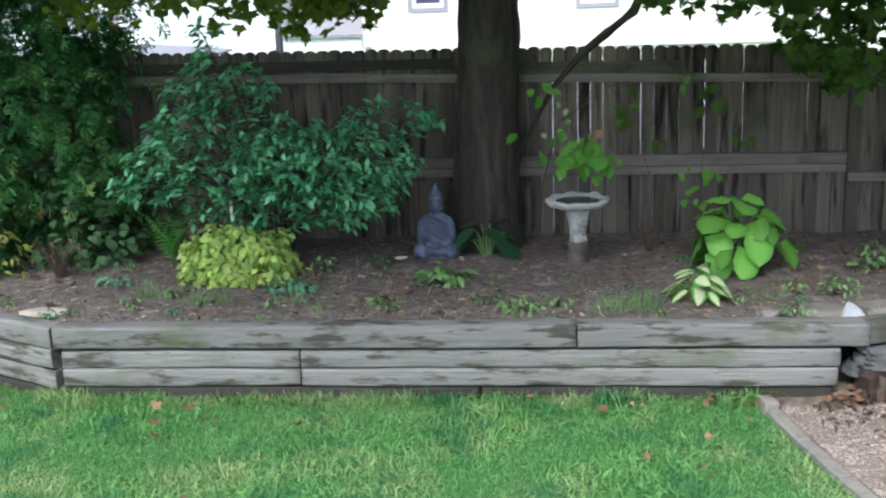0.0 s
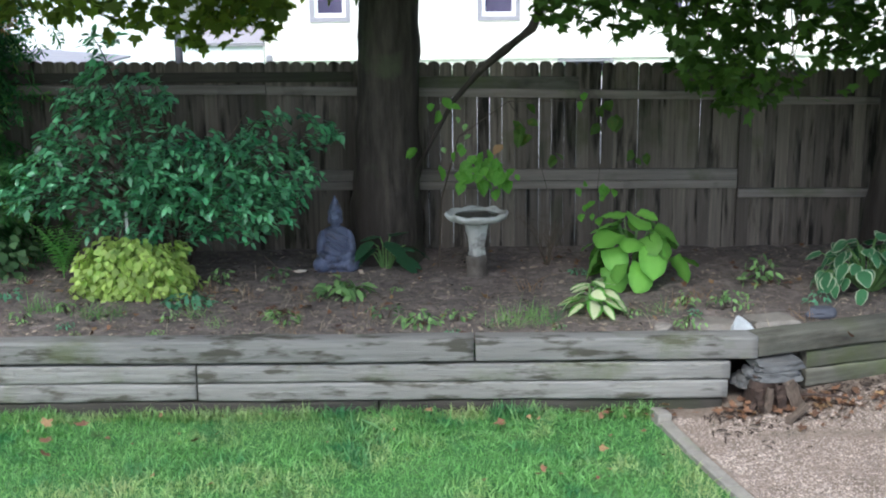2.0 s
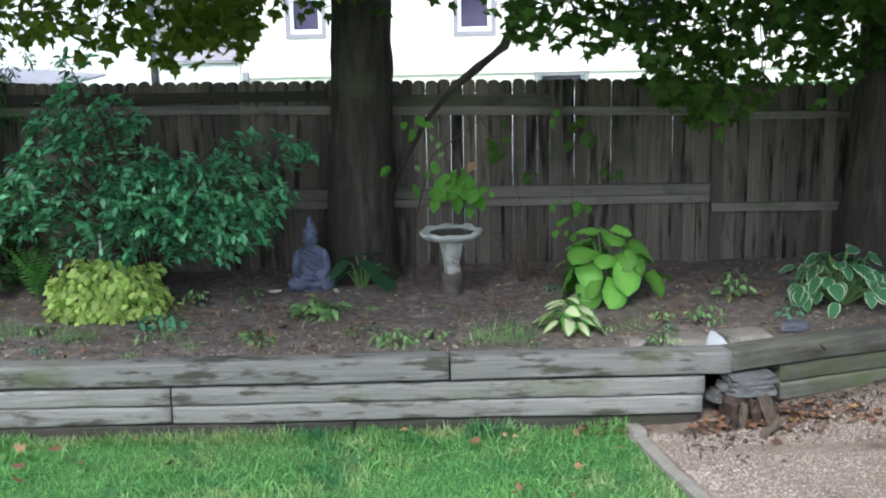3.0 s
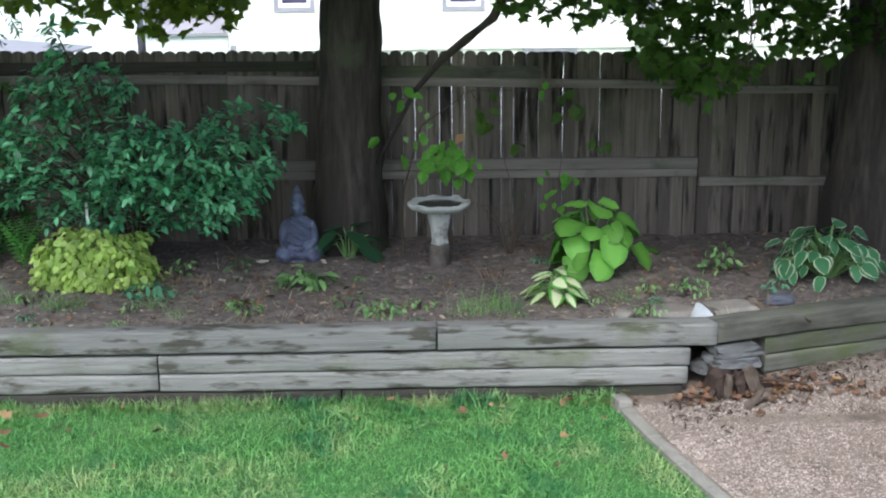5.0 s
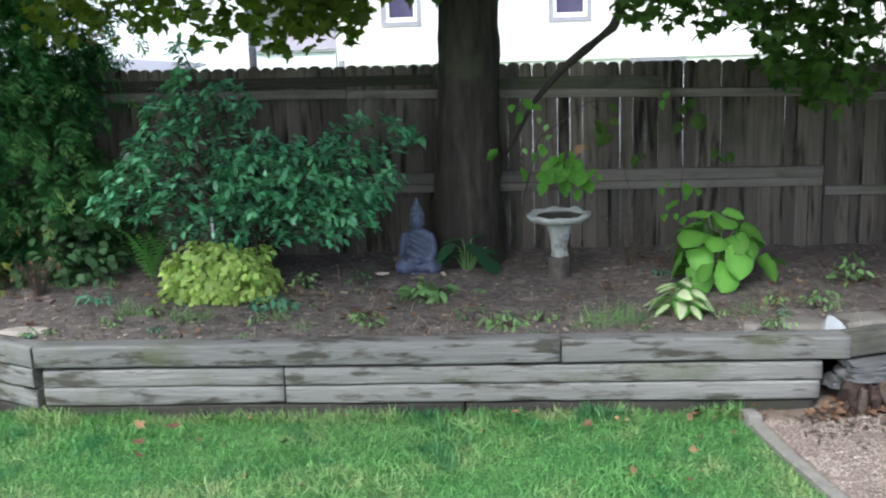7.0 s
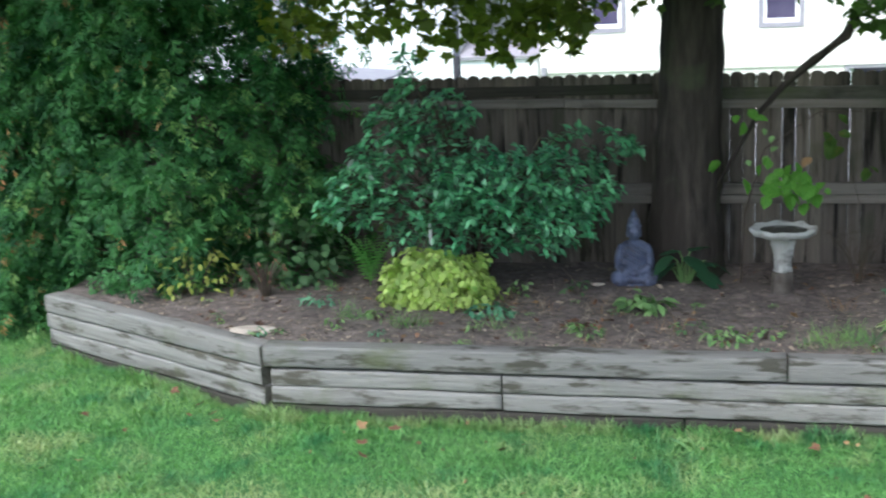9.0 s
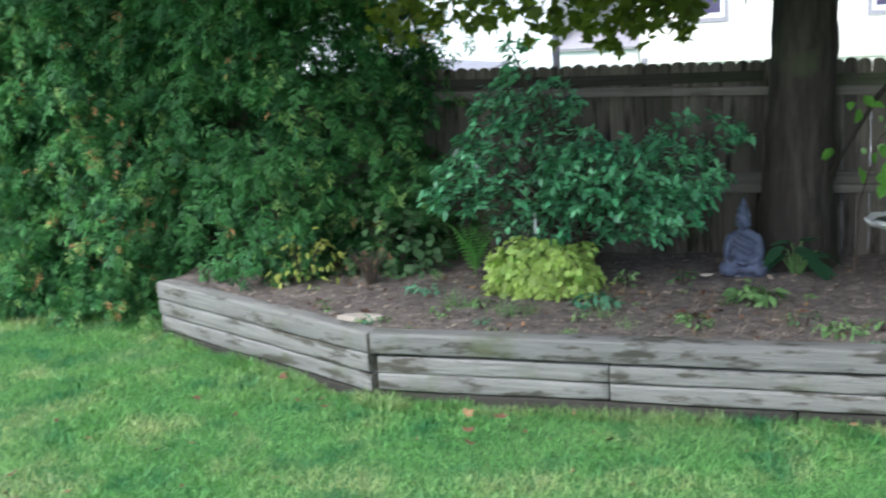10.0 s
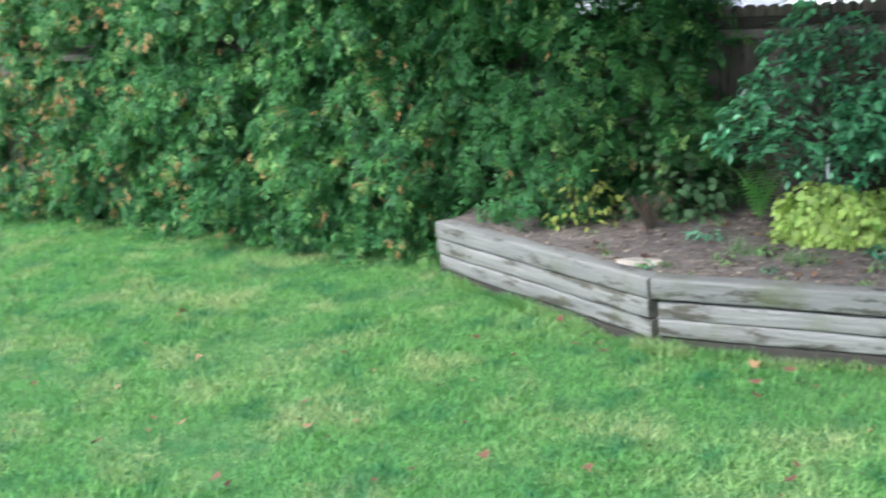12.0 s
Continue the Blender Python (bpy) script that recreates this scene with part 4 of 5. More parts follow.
hosta("hosta", 2.15, 6.06, 36, 0.25, 0.40, 0.155, "hosta", "large lime-green hosta with broad heart-shaped leaves", 11, wide=0.95, hang=56, upright=6)
hosta("variegated_hosta", 1.88, 5.50, 22, 0.10, 0.17, 0.12, "pale_hosta", "small hosta with cream leaves edged in green", 12, wide=0.72, hang=52, upright=20, heart=0.5)
hosta("rimmed_hosta", 3.36, 5.86, 76, 0.32, 0.27, 0.098, "rim_hosta", "blue-green hosta with white-rimmed leaves", 13, wide=0.86, hang=52, upright=2, heart=0.5)
hosta("dark_hosta", 0.80, 6.40, 15, 0.16, 0.18, 0.15, "dark_hosta", "shaded dark green hosta at the maple's foot", 14, wide=0.55, hang=50, upright=22, heart=0.5)

# weeds, each a small clump
LARGER_WEEDS = [
    (-0.19, 5.72, (0.13, 0.09, 0.06), 60, 0.05, "bluish", SMALL, "low clump of bluish green weed on the soil"),
    (0.60, 5.86, (0.13, 0.10, 0.08), 60, 0.075, "weed", SMALL, "pale green leafy weed clump on the soil"),
    (-1.17, 5.80, (0.10, 0.07, 0.06), 34, 0.04, "bluish", SMALL, "small bluish weed on the soil"),
    (1.02, 5.33, (0.12, 0.07, 0.05), 50, 0.04, "weed", SMALL, "small green weed behind the timbers"),
    (0.36, 5.32, (0.09, 0.06, 0.07), 40, 0.035, "weed", SMALL, "small green weed behind the timbers"),
    (0.85, 5.45, (0.10, 0.07, 0.06), 30, 0.03, "bramble", SMALL, "thin dull green weed on the soil"),
    (-0.10, 6.12, (0.06, 0.05, 0.09), 22, 0.04, "weed", SMALL, "small upright weed near the shrub"),
    (0.22, 6.15, (0.07, 0.05, 0.07), 26, 0.035, "bramble", SMALL, "small dull weed near the statue"),
    (2.56, 5.55, (0.11, 0.08, 0.08), 60, 0.032, "weed", SMALL, "grey-green weed clump near the hosta"),
]
SMALLER_WEEDS = [
    (2.83, 5.98, (0.11, 0.08, 0.14), 44, 0.05, "weed", SMALL, "leafy green weed between the hostas"),
    (2.35, 5.60, (0.06, 0.05, 0.06), 24, 0.03, "weed", SMALL, "small weed beside the hosta"),
    (2.30, 5.22, (0.09, 0.05, 0.06), 36, 0.03, "weed", SMALL, "small weed behind the timbers"),
    (3.02, 5.60, (0.08, 0.06, 0.05), 26, 0.035, "bluish", SMALL, "small weed before the rimmed hosta"),
    (-0.95, 5.42, (0.08, 0.06, 0.05), 24, 0.03, "weed", SMALL, "small weed behind the timbers"),
    (-0.75, 5.55, (0.09, 0.06, 0.06), 30, 0.03, "weed", SMALL, "small weed before the lime shrub"),
    (1.20, 5.42, (0.09, 0.06, 0.05), 30, 0.03, "weed", SMALL, "small weed on the bare soil"),
    (2.05, 5.40, (0.07, 0.05, 0.04), 20, 0.03, "weed", SMALL, "small weed before the variegated hosta"),
    (-1.30, 5.22, (0.05, 0.04, 0.05), 14, 0.03, "bluish", SMALL, "small weed at the wall's corner"),
]
for k, (x, y, half, count, size, mat, tpl, label) in enumerate(LARGER_WEEDS + SMALLER_WEEDS):
    mound("weed", x, y, half, count, size, mat, label, "weed", 40 + k, stems=4, template=tpl)["group"] = "weeds in the bed"


g = np.random.default_rng(404)
seeds = [ob for ob in scene.objects if ob.name.startswith("weed") and ob.parent is None]
for k in range(30):
    x = g.uniform(-1.9, 3.7)
    y = bed_front(x) + 0.08 + g.random() ** 1.5 * 1.2
    if math.hypot(x - 1.3, y - 6.24) > 0.2 and math.hypot(x - 0.52, y - 6.33) > 0.22 and y < 6.7:
        src = seeds[int(g.integers(0, len(seeds)))]
        src_scale = g.uniform(0.3, 0.6)
        ob = copy_thing(src, pose(x, y, soil_height(x, y), 0, 0, g.uniform(0, 360)) @ Matrix.Scale(src_scale, 4))
        ob["label"] = "tiny green seedling weed on the bare soil"


def tuft(x, y, radius, count, height, seed, label="tuft of thin green grass in the bed", mat="blade"):
    z = soil_height(x, y)
    t = tagged(empty("grass_tuft", x, y, z), label, "grass", "grass tufts in the bed")
    g = np.random.default_rng(seed)
    blade = ([(-0.012, 0, 0), (0.012, 0, 0), (0.01, 0.2, 0.5), (-0.01, 0.2, 0.5), (0, 0.6, 0.8)], [(0, 1, 2, 3), (3, 2, 4)])
    r, a = radius * np.sqrt(g.random(count)), g.uniform(0, 6.28, count)
    leaves("grass", np.stack([r * np.cos(a), r * np.sin(a) * 0.7, np.zeros(count)], 1), g.uniform(0, 6.28, count), g.normal(-0.15, 0.35, count), g.normal(0, 0.35, count), g.uniform(0.5, 1.2, count) * height, M[mat], t, blade)


for k, (x, y, r, c, h) in enumerate(((1.55, 5.34, 0.16, 190, 0.12), (-0.55, 5.48, 0.12, 120, 0.10), (1.42, 5.28, 0.1, 70, 0.08), (2.2, 5.45, 0.09, 50, 0.10), (-0.9, 5.6, 0.08, 50, 0.12), (0.05, 5.32, 0.07, 40, 0.08), (-0.1, 5.5, 0.06, 30, 0.13))):
    tuft(x, y, r, c, h, 70 + k)


g = np.random.default_rng(505)
for k in range(16):
    x = g.uniform(-1.7, 3.2)
    tuft(x, bed_front(x) + g.uniform(0.1, 0.9), 0.07, int(g.integers(10, 24)), g.uniform(0.07, 0.13), 120 + k, "few thin dry tan grass stalks on the soil", "tan")


# the young self-sown vine that hangs before the fence, beside the trunk
def vine():
    v = tagged(empty("sapling_twigs", 1.1, 6.45, 0.33), "thin young maple twigs with bright green leaves before the fence", "sapling")
    o = Vector((1.1, 6.45, 0.33))
    g = np.random.default_rng(21)
    part("stem", tube(bmesh.new(), [(0, 0, -0.02), (0.02, 0.02, 0.4), (0.12, 0.05, 0.75), (0.4, 0.03, 0.95), (0.9, 0.02, 0.95)], [0.006, 0.005, 0.004, 0.003, 0.002], sides=5), M["twig"], v)
    part("stem", tube(bmesh.new(), [(0.4, 0.03, 0.95), (0.55, 0.02, 0.72), (0.62, 0.0, 0.45)], [0.003, 0.002, 0.002], sides=5), M["twig"], v)
    part("stem", tube(bmesh.new(), [(0.9, 0.02, 0.95), (0.93, 0.0, 0.7), (0.9, 0.0, 0.42)], [0.003, 0.002, 0.002], sides=5), M["twig"], v)
    sets = (((1.10, 6.42, 1.29), 0.05, 4, 0.075, "vine"), ((1.00, 6.42, 1.02), 0.03, 2, 0.09, "vine"), ((1.37, 6.36, 0.93), 0.11, 30, 0.085, "vine"), ((1.26, 6.4, 1.0), 0.08, 7, 0.055, "vine"), ((1.50, 6.36, 0.88), 0.06, 5, 0.05, "vine"),
            ((1.60, 6.5, 1.12), 0.10, 7, 0.085, "maple"), ((1.78, 6.5, 0.98), 0.05, 3, 0.07, "maple"), ((1.97, 6.5, 1.14), 0.10, 6, 0.085, "maple"), ((2.0, 6.4, 0.80), 0.08, 8, 0.055, "vine"), ((1.96, 6.4, 0.66), 0.05, 5, 0.055, "vine"), ((1.9, 6.5, 1.32), 0.04, 2, 0.07, "vine"),
            ((1.2, 6.45, 1.08), 0.07, 6, 0.045, "weed"), ((2.2, 6.45, 0.98), 0.05, 3, 0.06, "maple"), ((1.46, 6.48, 1.04), 0.015, 1, 0.07, "tan"))
    for c, spread, n, size, mat in sets:
        p = np.array(c) - np.array(o) + g.normal(0, 0.8, (n, 3)) * np.array((spread, 0.03, spread * 0.75))
        shape = mesh_of("leaf", *ROUND[:2])
        for q in p:
            link("leaf", shape, M[mat], v, at=pose(*q, math.degrees(g.normal(-0.7, 0.3)), math.degrees(g.normal(0, 0.4)), math.degrees(g.uniform(2.0, 4.3))) @ Matrix.Scale(g.uniform(0.8, 1.25) * size, 4))


vine()

twiggy = tagged(empty("bare_bush", 1.72, 6.42, soil_height(1.72, 6.42)), "small leafless bush of thin dark twigs", "bush")
g = np.random.default_rng(61)
for k in range(7):
    a, up = g.uniform(0, 6.28), g.uniform(0.16, 0.30)
    tip = Vector((0.16 * math.cos(a), 0.07 * math.sin(a), up))
    stem = part("stem", tube(bmesh.new(), [(0, 0, -0.02), tip * 0.5 + Vector((0.01, 0, 0.03)), tip], [0.005, 0.004, 0.002], sides=5), M["twig"], twiggy)
    for q in range(2):
        root = tip * g.uniform(0.5, 0.8)
        part("twig", tube(bmesh.new(), [root, root + Vector((g.normal(0, 0.05), 0.01, 0.05)), root + Vector((g.normal(0, 0.09), 0.02, 0.10))], [0.003, 0.002, 0.001], sides=4), M["twig"], stem)


# ---- statue and bird bath ----
def statue(x, y):
    z = soil_height(x, y) - 0.01
    bm = bmesh.new()

    def ball(cx, cy, cz, rx, ry, rz, tilt=0.0):
        bmesh.ops.create_uvsphere(bm, u_segments=20, v_segments=14, radius=1.0, matrix=pose(cx, cy, cz, 0, tilt, 0) @ Matrix.Diagonal((rx, ry, rz, 1)))

    box(bm, -0.085, -0.06, 0.0, 0.085, 0.07, 0.045)
    ball(-0.088, -0.035, 0.045, 0.050, 0.070, 0.044, 20)
    ball(0.088, -0.035, 0.045, 0.050, 0.070, 0.044, -20)
    ball(0, -0.045, 0.045, 0.10, 0.045, 0.026)
    ball(0, 0.02, 0.12, 0.082, 0.06, 0.095)
    ball(0, 0.015, 0.195, 0.088, 0.055, 0.055)
    ball(-0.088, -0.002, 0.155, 0.026, 0.032, 0.075, 8)
    ball(0.088, -0.002, 0.155, 0.026, 0.032, 0.075, -8)
    ball(-0.06, -0.045, 0.095, 0.045, 0.035, 0.024, 25)
    ball(0.06, -0.045, 0.095, 0.045, 0.035, 0.024, -25)
    ball(0, -0.075, 0.085, 0.035, 0.022, 0.018)
    ball(0, 0.01, 0.245, 0.028, 0.028, 0.03)
    ball(0, 0.0, 0.292, 0.037, 0.042, 0.048)
    ball(-0.038, 0.004, 0.285, 0.007, 0.012, 0.024)
    ball(0.038, 0.004, 0.285, 0.007, 0.012, 0.024)
    ball(0, 0.008, 0.322, 0.044, 0.046, 0.026)
    ball(0, 0.010, 0.345, 0.036, 0.037, 0.032)
    ball(0, 0.010, 0.372, 0.022, 0.022, 0.028)
    ball(0, 0.010, 0.396, 0.010, 0.010, 0.020)
    ball(0, -0.042, 0.288, 0.006, 0.009, 0.014)
    ball(-0.015, -0.037, 0.300, 0.012, 0.007, 0.004)
    ball(0.015, -0.037, 0.300, 0.012, 0.007, 0.004)
    ball(0, -0.038, 0.268, 0.012, 0.006, 0.004)
    for k in range(4):
        ball(0.02 - 0.012 * k, -0.034 - 0.002 * k, 0.215 - 0.026 * k, 0.07 - 0.004 * k, 0.03, 0.006, 28)
    ob = part("garden_statue", bm, M["statue"], at=pose(x, y, z, 0, 0, 4) @ Matrix.Diagonal((0.97, 1.0, 1.06, 1)))
    rm = ob.modifiers.new("skin", "REMESH")
    rm.mode, rm.voxel_size, rm.use_smooth_shade = "VOXEL", 0.0036, True
    sm = ob.modifiers.new("soften", "SMOOTH")
    sm.iterations, sm.factor = 2, 0.4
    tagged(ob, "blue-grey resin seated meditating garden statue on the soil", "statue")


statue(0.515, 6.41)

bath = tagged(empty("bird_bath", 1.315, 6.24, soil_height(1.315, 6.24) - 0.01), "small pale cast concrete bird bath on a carved pedestal", "bird bath")
part("pedestal", lathe(bmesh.new(), [(0.046, 0.13), (0.045, 0.15), (0.042, 0.175), (0.044, 0.20), (0.049, 0.225), (0.055, 0.25), (0.060, 0.275), (0.066, 0.295), (0.072, 0.312)], 44,
     lambda t, r, z: (r * (1 + 0.10 * math.sin(4 * t + 16 * z) + 0.16 * noise.noise(Vector((math.cos(t) * 2.4, math.sin(t) * 2.4, z * 22)))), z)), M["stone_cast"], bath, "carved weather-stained pedestal", smooth=True)
part("foot", lathe(bmesh.new(), [(0.062, -0.03), (0.062, 0.0), (0.056, 0.03), (0.053, 0.06), (0.052, 0.09), (0.052, 0.115), (0.05, 0.129)], 40, lambda t, r, z: (r * (1 + 0.10 * math.sin(4 * t + 16 * z) + 0.14 * noise.noise(Vector((math.cos(t) * 2.4, math.sin(t) * 2.4, z * 22)))), z)), M["damp_cast"], bath, "soiled brown foot", smooth=True)
part("bowl", lathe(bmesh.new(), [(0.06, 0.312), (0.10, 0.318), (0.14, 0.328), (0.162, 0.341), (0.172, 0.353), (0.175, 0.362), (0.168, 0.372), (0.155, 0.371), (0.14, 0.362), (0.10, 0.352), (0.01, 0.348)], 96,
     lambda t, r, z: (r * (1 + (0.03 * math.sin(8 * t) + 0.02 * noise.noise(Vector((math.cos(t) * 3, math.sin(t) * 3, 0)))) * (r > 0.12)), z + (0.004 * math.sin(8 * t + 0.6) + 0.006 * noise.noise(Vector((math.cos(t) * 4, math.sin(t) * 4, 5)))) * (r > 0.14))), M["stone_cast"], bath, "shallow bowl with a scalloped rim", smooth=True)
part("water", lathe(bmesh.new(), [(0.001, 0.357), (0.137, 0.357), (0.137, 0.3575), (0.001, 0.3575)], 40), M["water"], bath, "shallow dark standing water")

# ---- stones, stump, plant tag ----
rock("flat_stone", M["pale_stone"], (0.12, 0.05, 0.03), (-1.36, 5.30, SOIL - 0.005), 8, "pale flat limestone on the soil by the wall", 1, 0.8)
bm = bmesh.new()
for p in ((-0.052, -0.03, 0), (0.06, -0.035, 0), (0.052, 0.04, 0), (-0.045, 0.035, 0), (-0.035, -0.012, 0.088), (-0.012, 0.018, 0.094), (0.058, -0.014, 0.036), (0.05, 0.028, 0.042)):
    bm.verts.new(p)
bmesh.ops.convex_hull(bm, input=bm.verts[:])
bmesh.ops.bevel(bm, geom=bm.edges[:], offset=0.007, segments=2, affect="EDGES")
tagged(part("white_stone", bm, M["quartz"], at=pose(2.525, 5.15, 0.327, 0, 0, 12)), "white quartz wedge resting behind the timbers", "stone")
rock("stone_slab", M["brown_slab"], (0.12, 0.085, 0.05), (2.70, 5.26, SOIL - 0.012), 12, "grey-brown flagstone on the soil", 3, 0.7, block=0.35)
rock("stone_slab", M["brown_slab"], (0.13, 0.07, 0.04), (2.42, 5.25, SOIL - 0.012), -8, "low grey-brown flagstone half sunk in soil", 9, 0.6, block=0.35)
rock("small_stone", M["brown_slab"], (0.055, 0.04, 0.03), (2.17, 5.19, SOIL - 0.005), 30, "small rounded grey-brown stone", 4)
rock("bluestone", M["blue_stone"], (0.08, 0.05, 0.035), (2.98, 5.42, SOIL - 0.005), 10, "small dark bluish stone on the soil", 5)
rock("flagstone", M["slate"], (0.115, 0.075, 0.036), (2.665, 5.045, 0.200), 12, "grey flagstone wedged under the top timber", 6, 0.9, block=0.75)
rock("flagstone", M["slate"], (0.12, 0.085, 0.032), (2.66, 5.035, 0.158), 4, "grey flagstone stacked in the wall's gap", 7, 0.9, block=0.75)
rock("flagstone", M["slate"], (0.07, 0.06, 0.045), (2.56, 5.09, 0.10), 12, "grey flagstone stacked in the wall's gap", 8, 0.9, block=0.75)
stump = tagged(empty("rotten_stump", 2.63, 5.0, 0.0), "rotten dark brown wood stump with broken roots at the wall's gap", "stump")
bm = bmesh.new()
tube(bm, [(0, 0.02, -0.02), (0, 0.02, 0.05), (0.0, 0.03, 0.11), (0.01, 0.03, 0.155)], [0.115, 0.105, 0.10, 0.08], sides=24, wobble=0.7)
part("stump_body", bm, M["rotten"], stump)
for pts, rad in (([(0.06, 0, 0.08), (0.2, -0.06, 0.10), (0.34, -0.08, 0.09)], [0.012, 0.009, 0.005]), ([(-0.05, -0.02, 0.08), (-0.1, -0.08, 0.03), (-0.13, -0.12, 0.0)], [0.02, 0.015, 0.01])):
    part("root", tube(bmesh.new(), pts, rad, sides=8, wobble=0.6), M["rotten"], stump)


def splinter(length, width, thick, seed, mat, label, at):
    """A rotten slab of split wood with ragged ends."""
    bm = boxed(0, -thick / 2, -width / 2, length, thick / 2, width / 2)
    bmesh.ops.subdivide_edges(bm, edges=bm.edges[:], cuts=4, use_grid_fill=True)
    for v in bm.verts:
        k = noise.noise(v.co * 45 + Vector((seed, 0, 0)))
        v.co += Vector((0.02 * k * (v.co.x > length * 0.7 or v.co.x < length * 0.1), 0.014 * k, 0.014 * noise.noise(v.co * 40 + Vector((0, seed, 0)))))
    part("split_slab", bm, mat, stump, label, at)


splinter(0.17, 0.055, 0.03, 1, M["stump_wood"], "grey-brown split slab leaning on the stump", pose(0.07, -0.075, 0.165, 0, 70, 0))
splinter(0.14, 0.035, 0.03, 2, M["rotten"], "", pose(0.02, -0.085, 0.155, 8, 80, 8))
splinter(0.13, 0.03, 0.03, 5, M["stump_wood"], "", pose(-0.02, -0.09, 0.14, -10, 96, 0))
splinter(0.12, 0.035, 0.03, 3, M["rotten"], "", pose(-0.07, -0.075, 0.13, 0, 78, -14))
splinter(0.14, 0.05, 0.02, 4, M["stump_wood"], "brown broken slab on the gravel", pose(0.03, -0.20, 0.02, 62, -22, 35))
tagtop = tagged(empty("plant_tag", -0.62, 6.22, soil_height(-0.62, 6.22)), "thin white plastic plant stake behind the lime shrub", "plant tag")
part("stake", boxed(-0.008, -0.002, -0.03, 0.008, 0.002, 0.39, bevel=0.001), M["tag"], tagtop)

# ---- fallen leaves and litter ----
curl = [(p[0], p[1], p[2] + 0.25 * p[0] ** 2 + 0.12 * p[1] ** 2) for p in MAPLE[0]]
for k, (x, y, s, mat) in enumerate(((-0.446, 4.70, 0.055, "dead"), (-0.55, 4.52, 0.05, "dead"), (-0.62, 4.72, 0.05, "tan"), (-1.38, 4.82, 0.045, "dead"), (-2.97, 3.05, 0.06, "dead"), (-2.22, 2.96, 0.055, "dead"), (-2.36, 3.75, 0.04, "dead"), (-2.9, 3.35, 0.04, "tan"),
                                    (-1.2, 3.9, 0.03, "tan"), (0.25, 4.1, 0.035, "tan"), (1.75, 4.82, 0.05, "tan"), (1.95, 4.86, 0.05, "dead"), (2.15, 4.9, 0.05, "tan"), (1.05, 4.86, 0.05, "tan"), (1.78, 4.4, 0.04, "tan"), (-0.9, 3.55, 0.035, "dead"), (-1.75, 4.2, 0.03, "tan"),
                                    (-0.2, 3.8, 0.03, "dead"), (-1.5, 3.3, 0.035, "dead"), (-3.3, 4.1, 0.04, "tan"), (-0.75, 3.2, 0.04, "tan"), (-2.17, 3.49, 0.045, "tan"), (-2.01, 3.62, 0.04, "tan"), (-3.38, 3.61, 0.045, "tan"), (-1.29, 3.5, 0.05, "dead"), (-2.74, 3.35, 0.05, "tan"), (-1.32, 4.74, 0.045, "dead"), (-0.51, 4.39, 0.045, "dead"), (-2.05, 4.75, 0.05, "dead"), (-1.75, 5.12, 0.05, "dead"), (-1.5, 4.95, 0.05, "dead"))):
    ob = link("fallen_leaf", mesh_of("fallen_leaf", curl, MAPLE[1]), M[mat], at=pose(x, y, 0.072, random.uniform(-25, 25), random.uniform(-25, 25), random.uniform(0, 360)) @ Matrix.Scale(s, 4))
    tagged(ob, "curled brown fallen leaf on the lawn" if mat == "dead" else "dry tan fallen leaf on the lawn", "leaf", "fallen leaves on the lawn")

g = np.random.default_rng(77)
n = 15000
lx_ = g.uniform(-2.6, 4.2, n)
ly_ = np.array([bed_front(x) for x in lx_]) + 0.03 + g.random(n) ** 1.3 * 1.75
keep = ly_ < 6.85
lx_, ly_ = lx_[keep], ly_[keep]
n = len(lx_)
lz_ = np.array([soil_height(x, y) for x, y in zip(lx_, ly_)]) + 0.004
chip = ([(-0.5, -0.2, 0), (0.4, -0.25, 0.08), (0.5, 0.2, 0), (-0.35, 0.25, 0.1), (0, 0, 0.22)], [(0, 1, 4), (1, 2, 4), (2, 3, 4), (3, 0, 4)])
ob = leaves("leaf_litter", np.stack([lx_, ly_, lz_], 1), g.uniform(0, 6.28, n), g.normal(0, 0.25, n), g.normal(0, 0.25, n), g.gamma(1.7, 0.0065, n)[:, None] * np.array((1.0, 1.0, 0.6)), M["chip"], None, chip)
tagged(ob, "scattered wood chips and dry leaf bits on the soil", "leaf litter")
n = 170
lx_ = g.uniform(-2.3, 3.9, n)
ly_ = np.array([bed_front(x) for x in lx_]) + 0.05 + g.random(n) * 1.6
lz_ = np.array([soil_height(x, y) for x, y in zip(lx_, ly_)]) + 0.008
near = np.concatenate([np.array((0.36, 5.52))[None] + g.normal(0, 0.07, (16, 2)), np.array((2.68, 4.93))[None] + g.normal(0, 0.12, (90, 2)) * np.array((1.5, 0.5)), np.array((3.05, 4.95))[None] + g.normal(0, 0.10, (70, 2)) * np.array((2.2, 0.6)), np.array((2.05, 4.93))[None] + g.normal(0, 0.1, (16, 2)) * np.array((1.5, 0.4)), np.array((1.9, 6.6))[None] + g.normal(0, 0.15, (20, 2)) * np.array((3, 0.5))])
nz = np.array([soil_height(x, y) if y > 5.1 else gravel_height(x, y) + 0.008 for x, y in near]) + 0.008
for mask, mat, label in ((np.arange(n) % 3 == 0, "tan", "dry tan leaves lying on the soil"), (np.arange(n) % 3 > 0, "dead", "dry brown leaves lying on the soil")):
    p = np.stack([lx_[mask], ly_[mask], lz_[mask]], 1)
    extra = np.concatenate([near, nz[:, None]], 1)[::6 if mat == "tan" else 1]
    p = np.concatenate([p, extra])
    k = len(p)
    tagged(leaves("fallen_leaves", p, g.uniform(0, 6.28, k), g.normal(0, 0.35, k), g.normal(0, 0.35, k), g.uniform(0.02, 0.045, k), M[mat], None, (curl, MAPLE[1])), label, "fallen leaves")

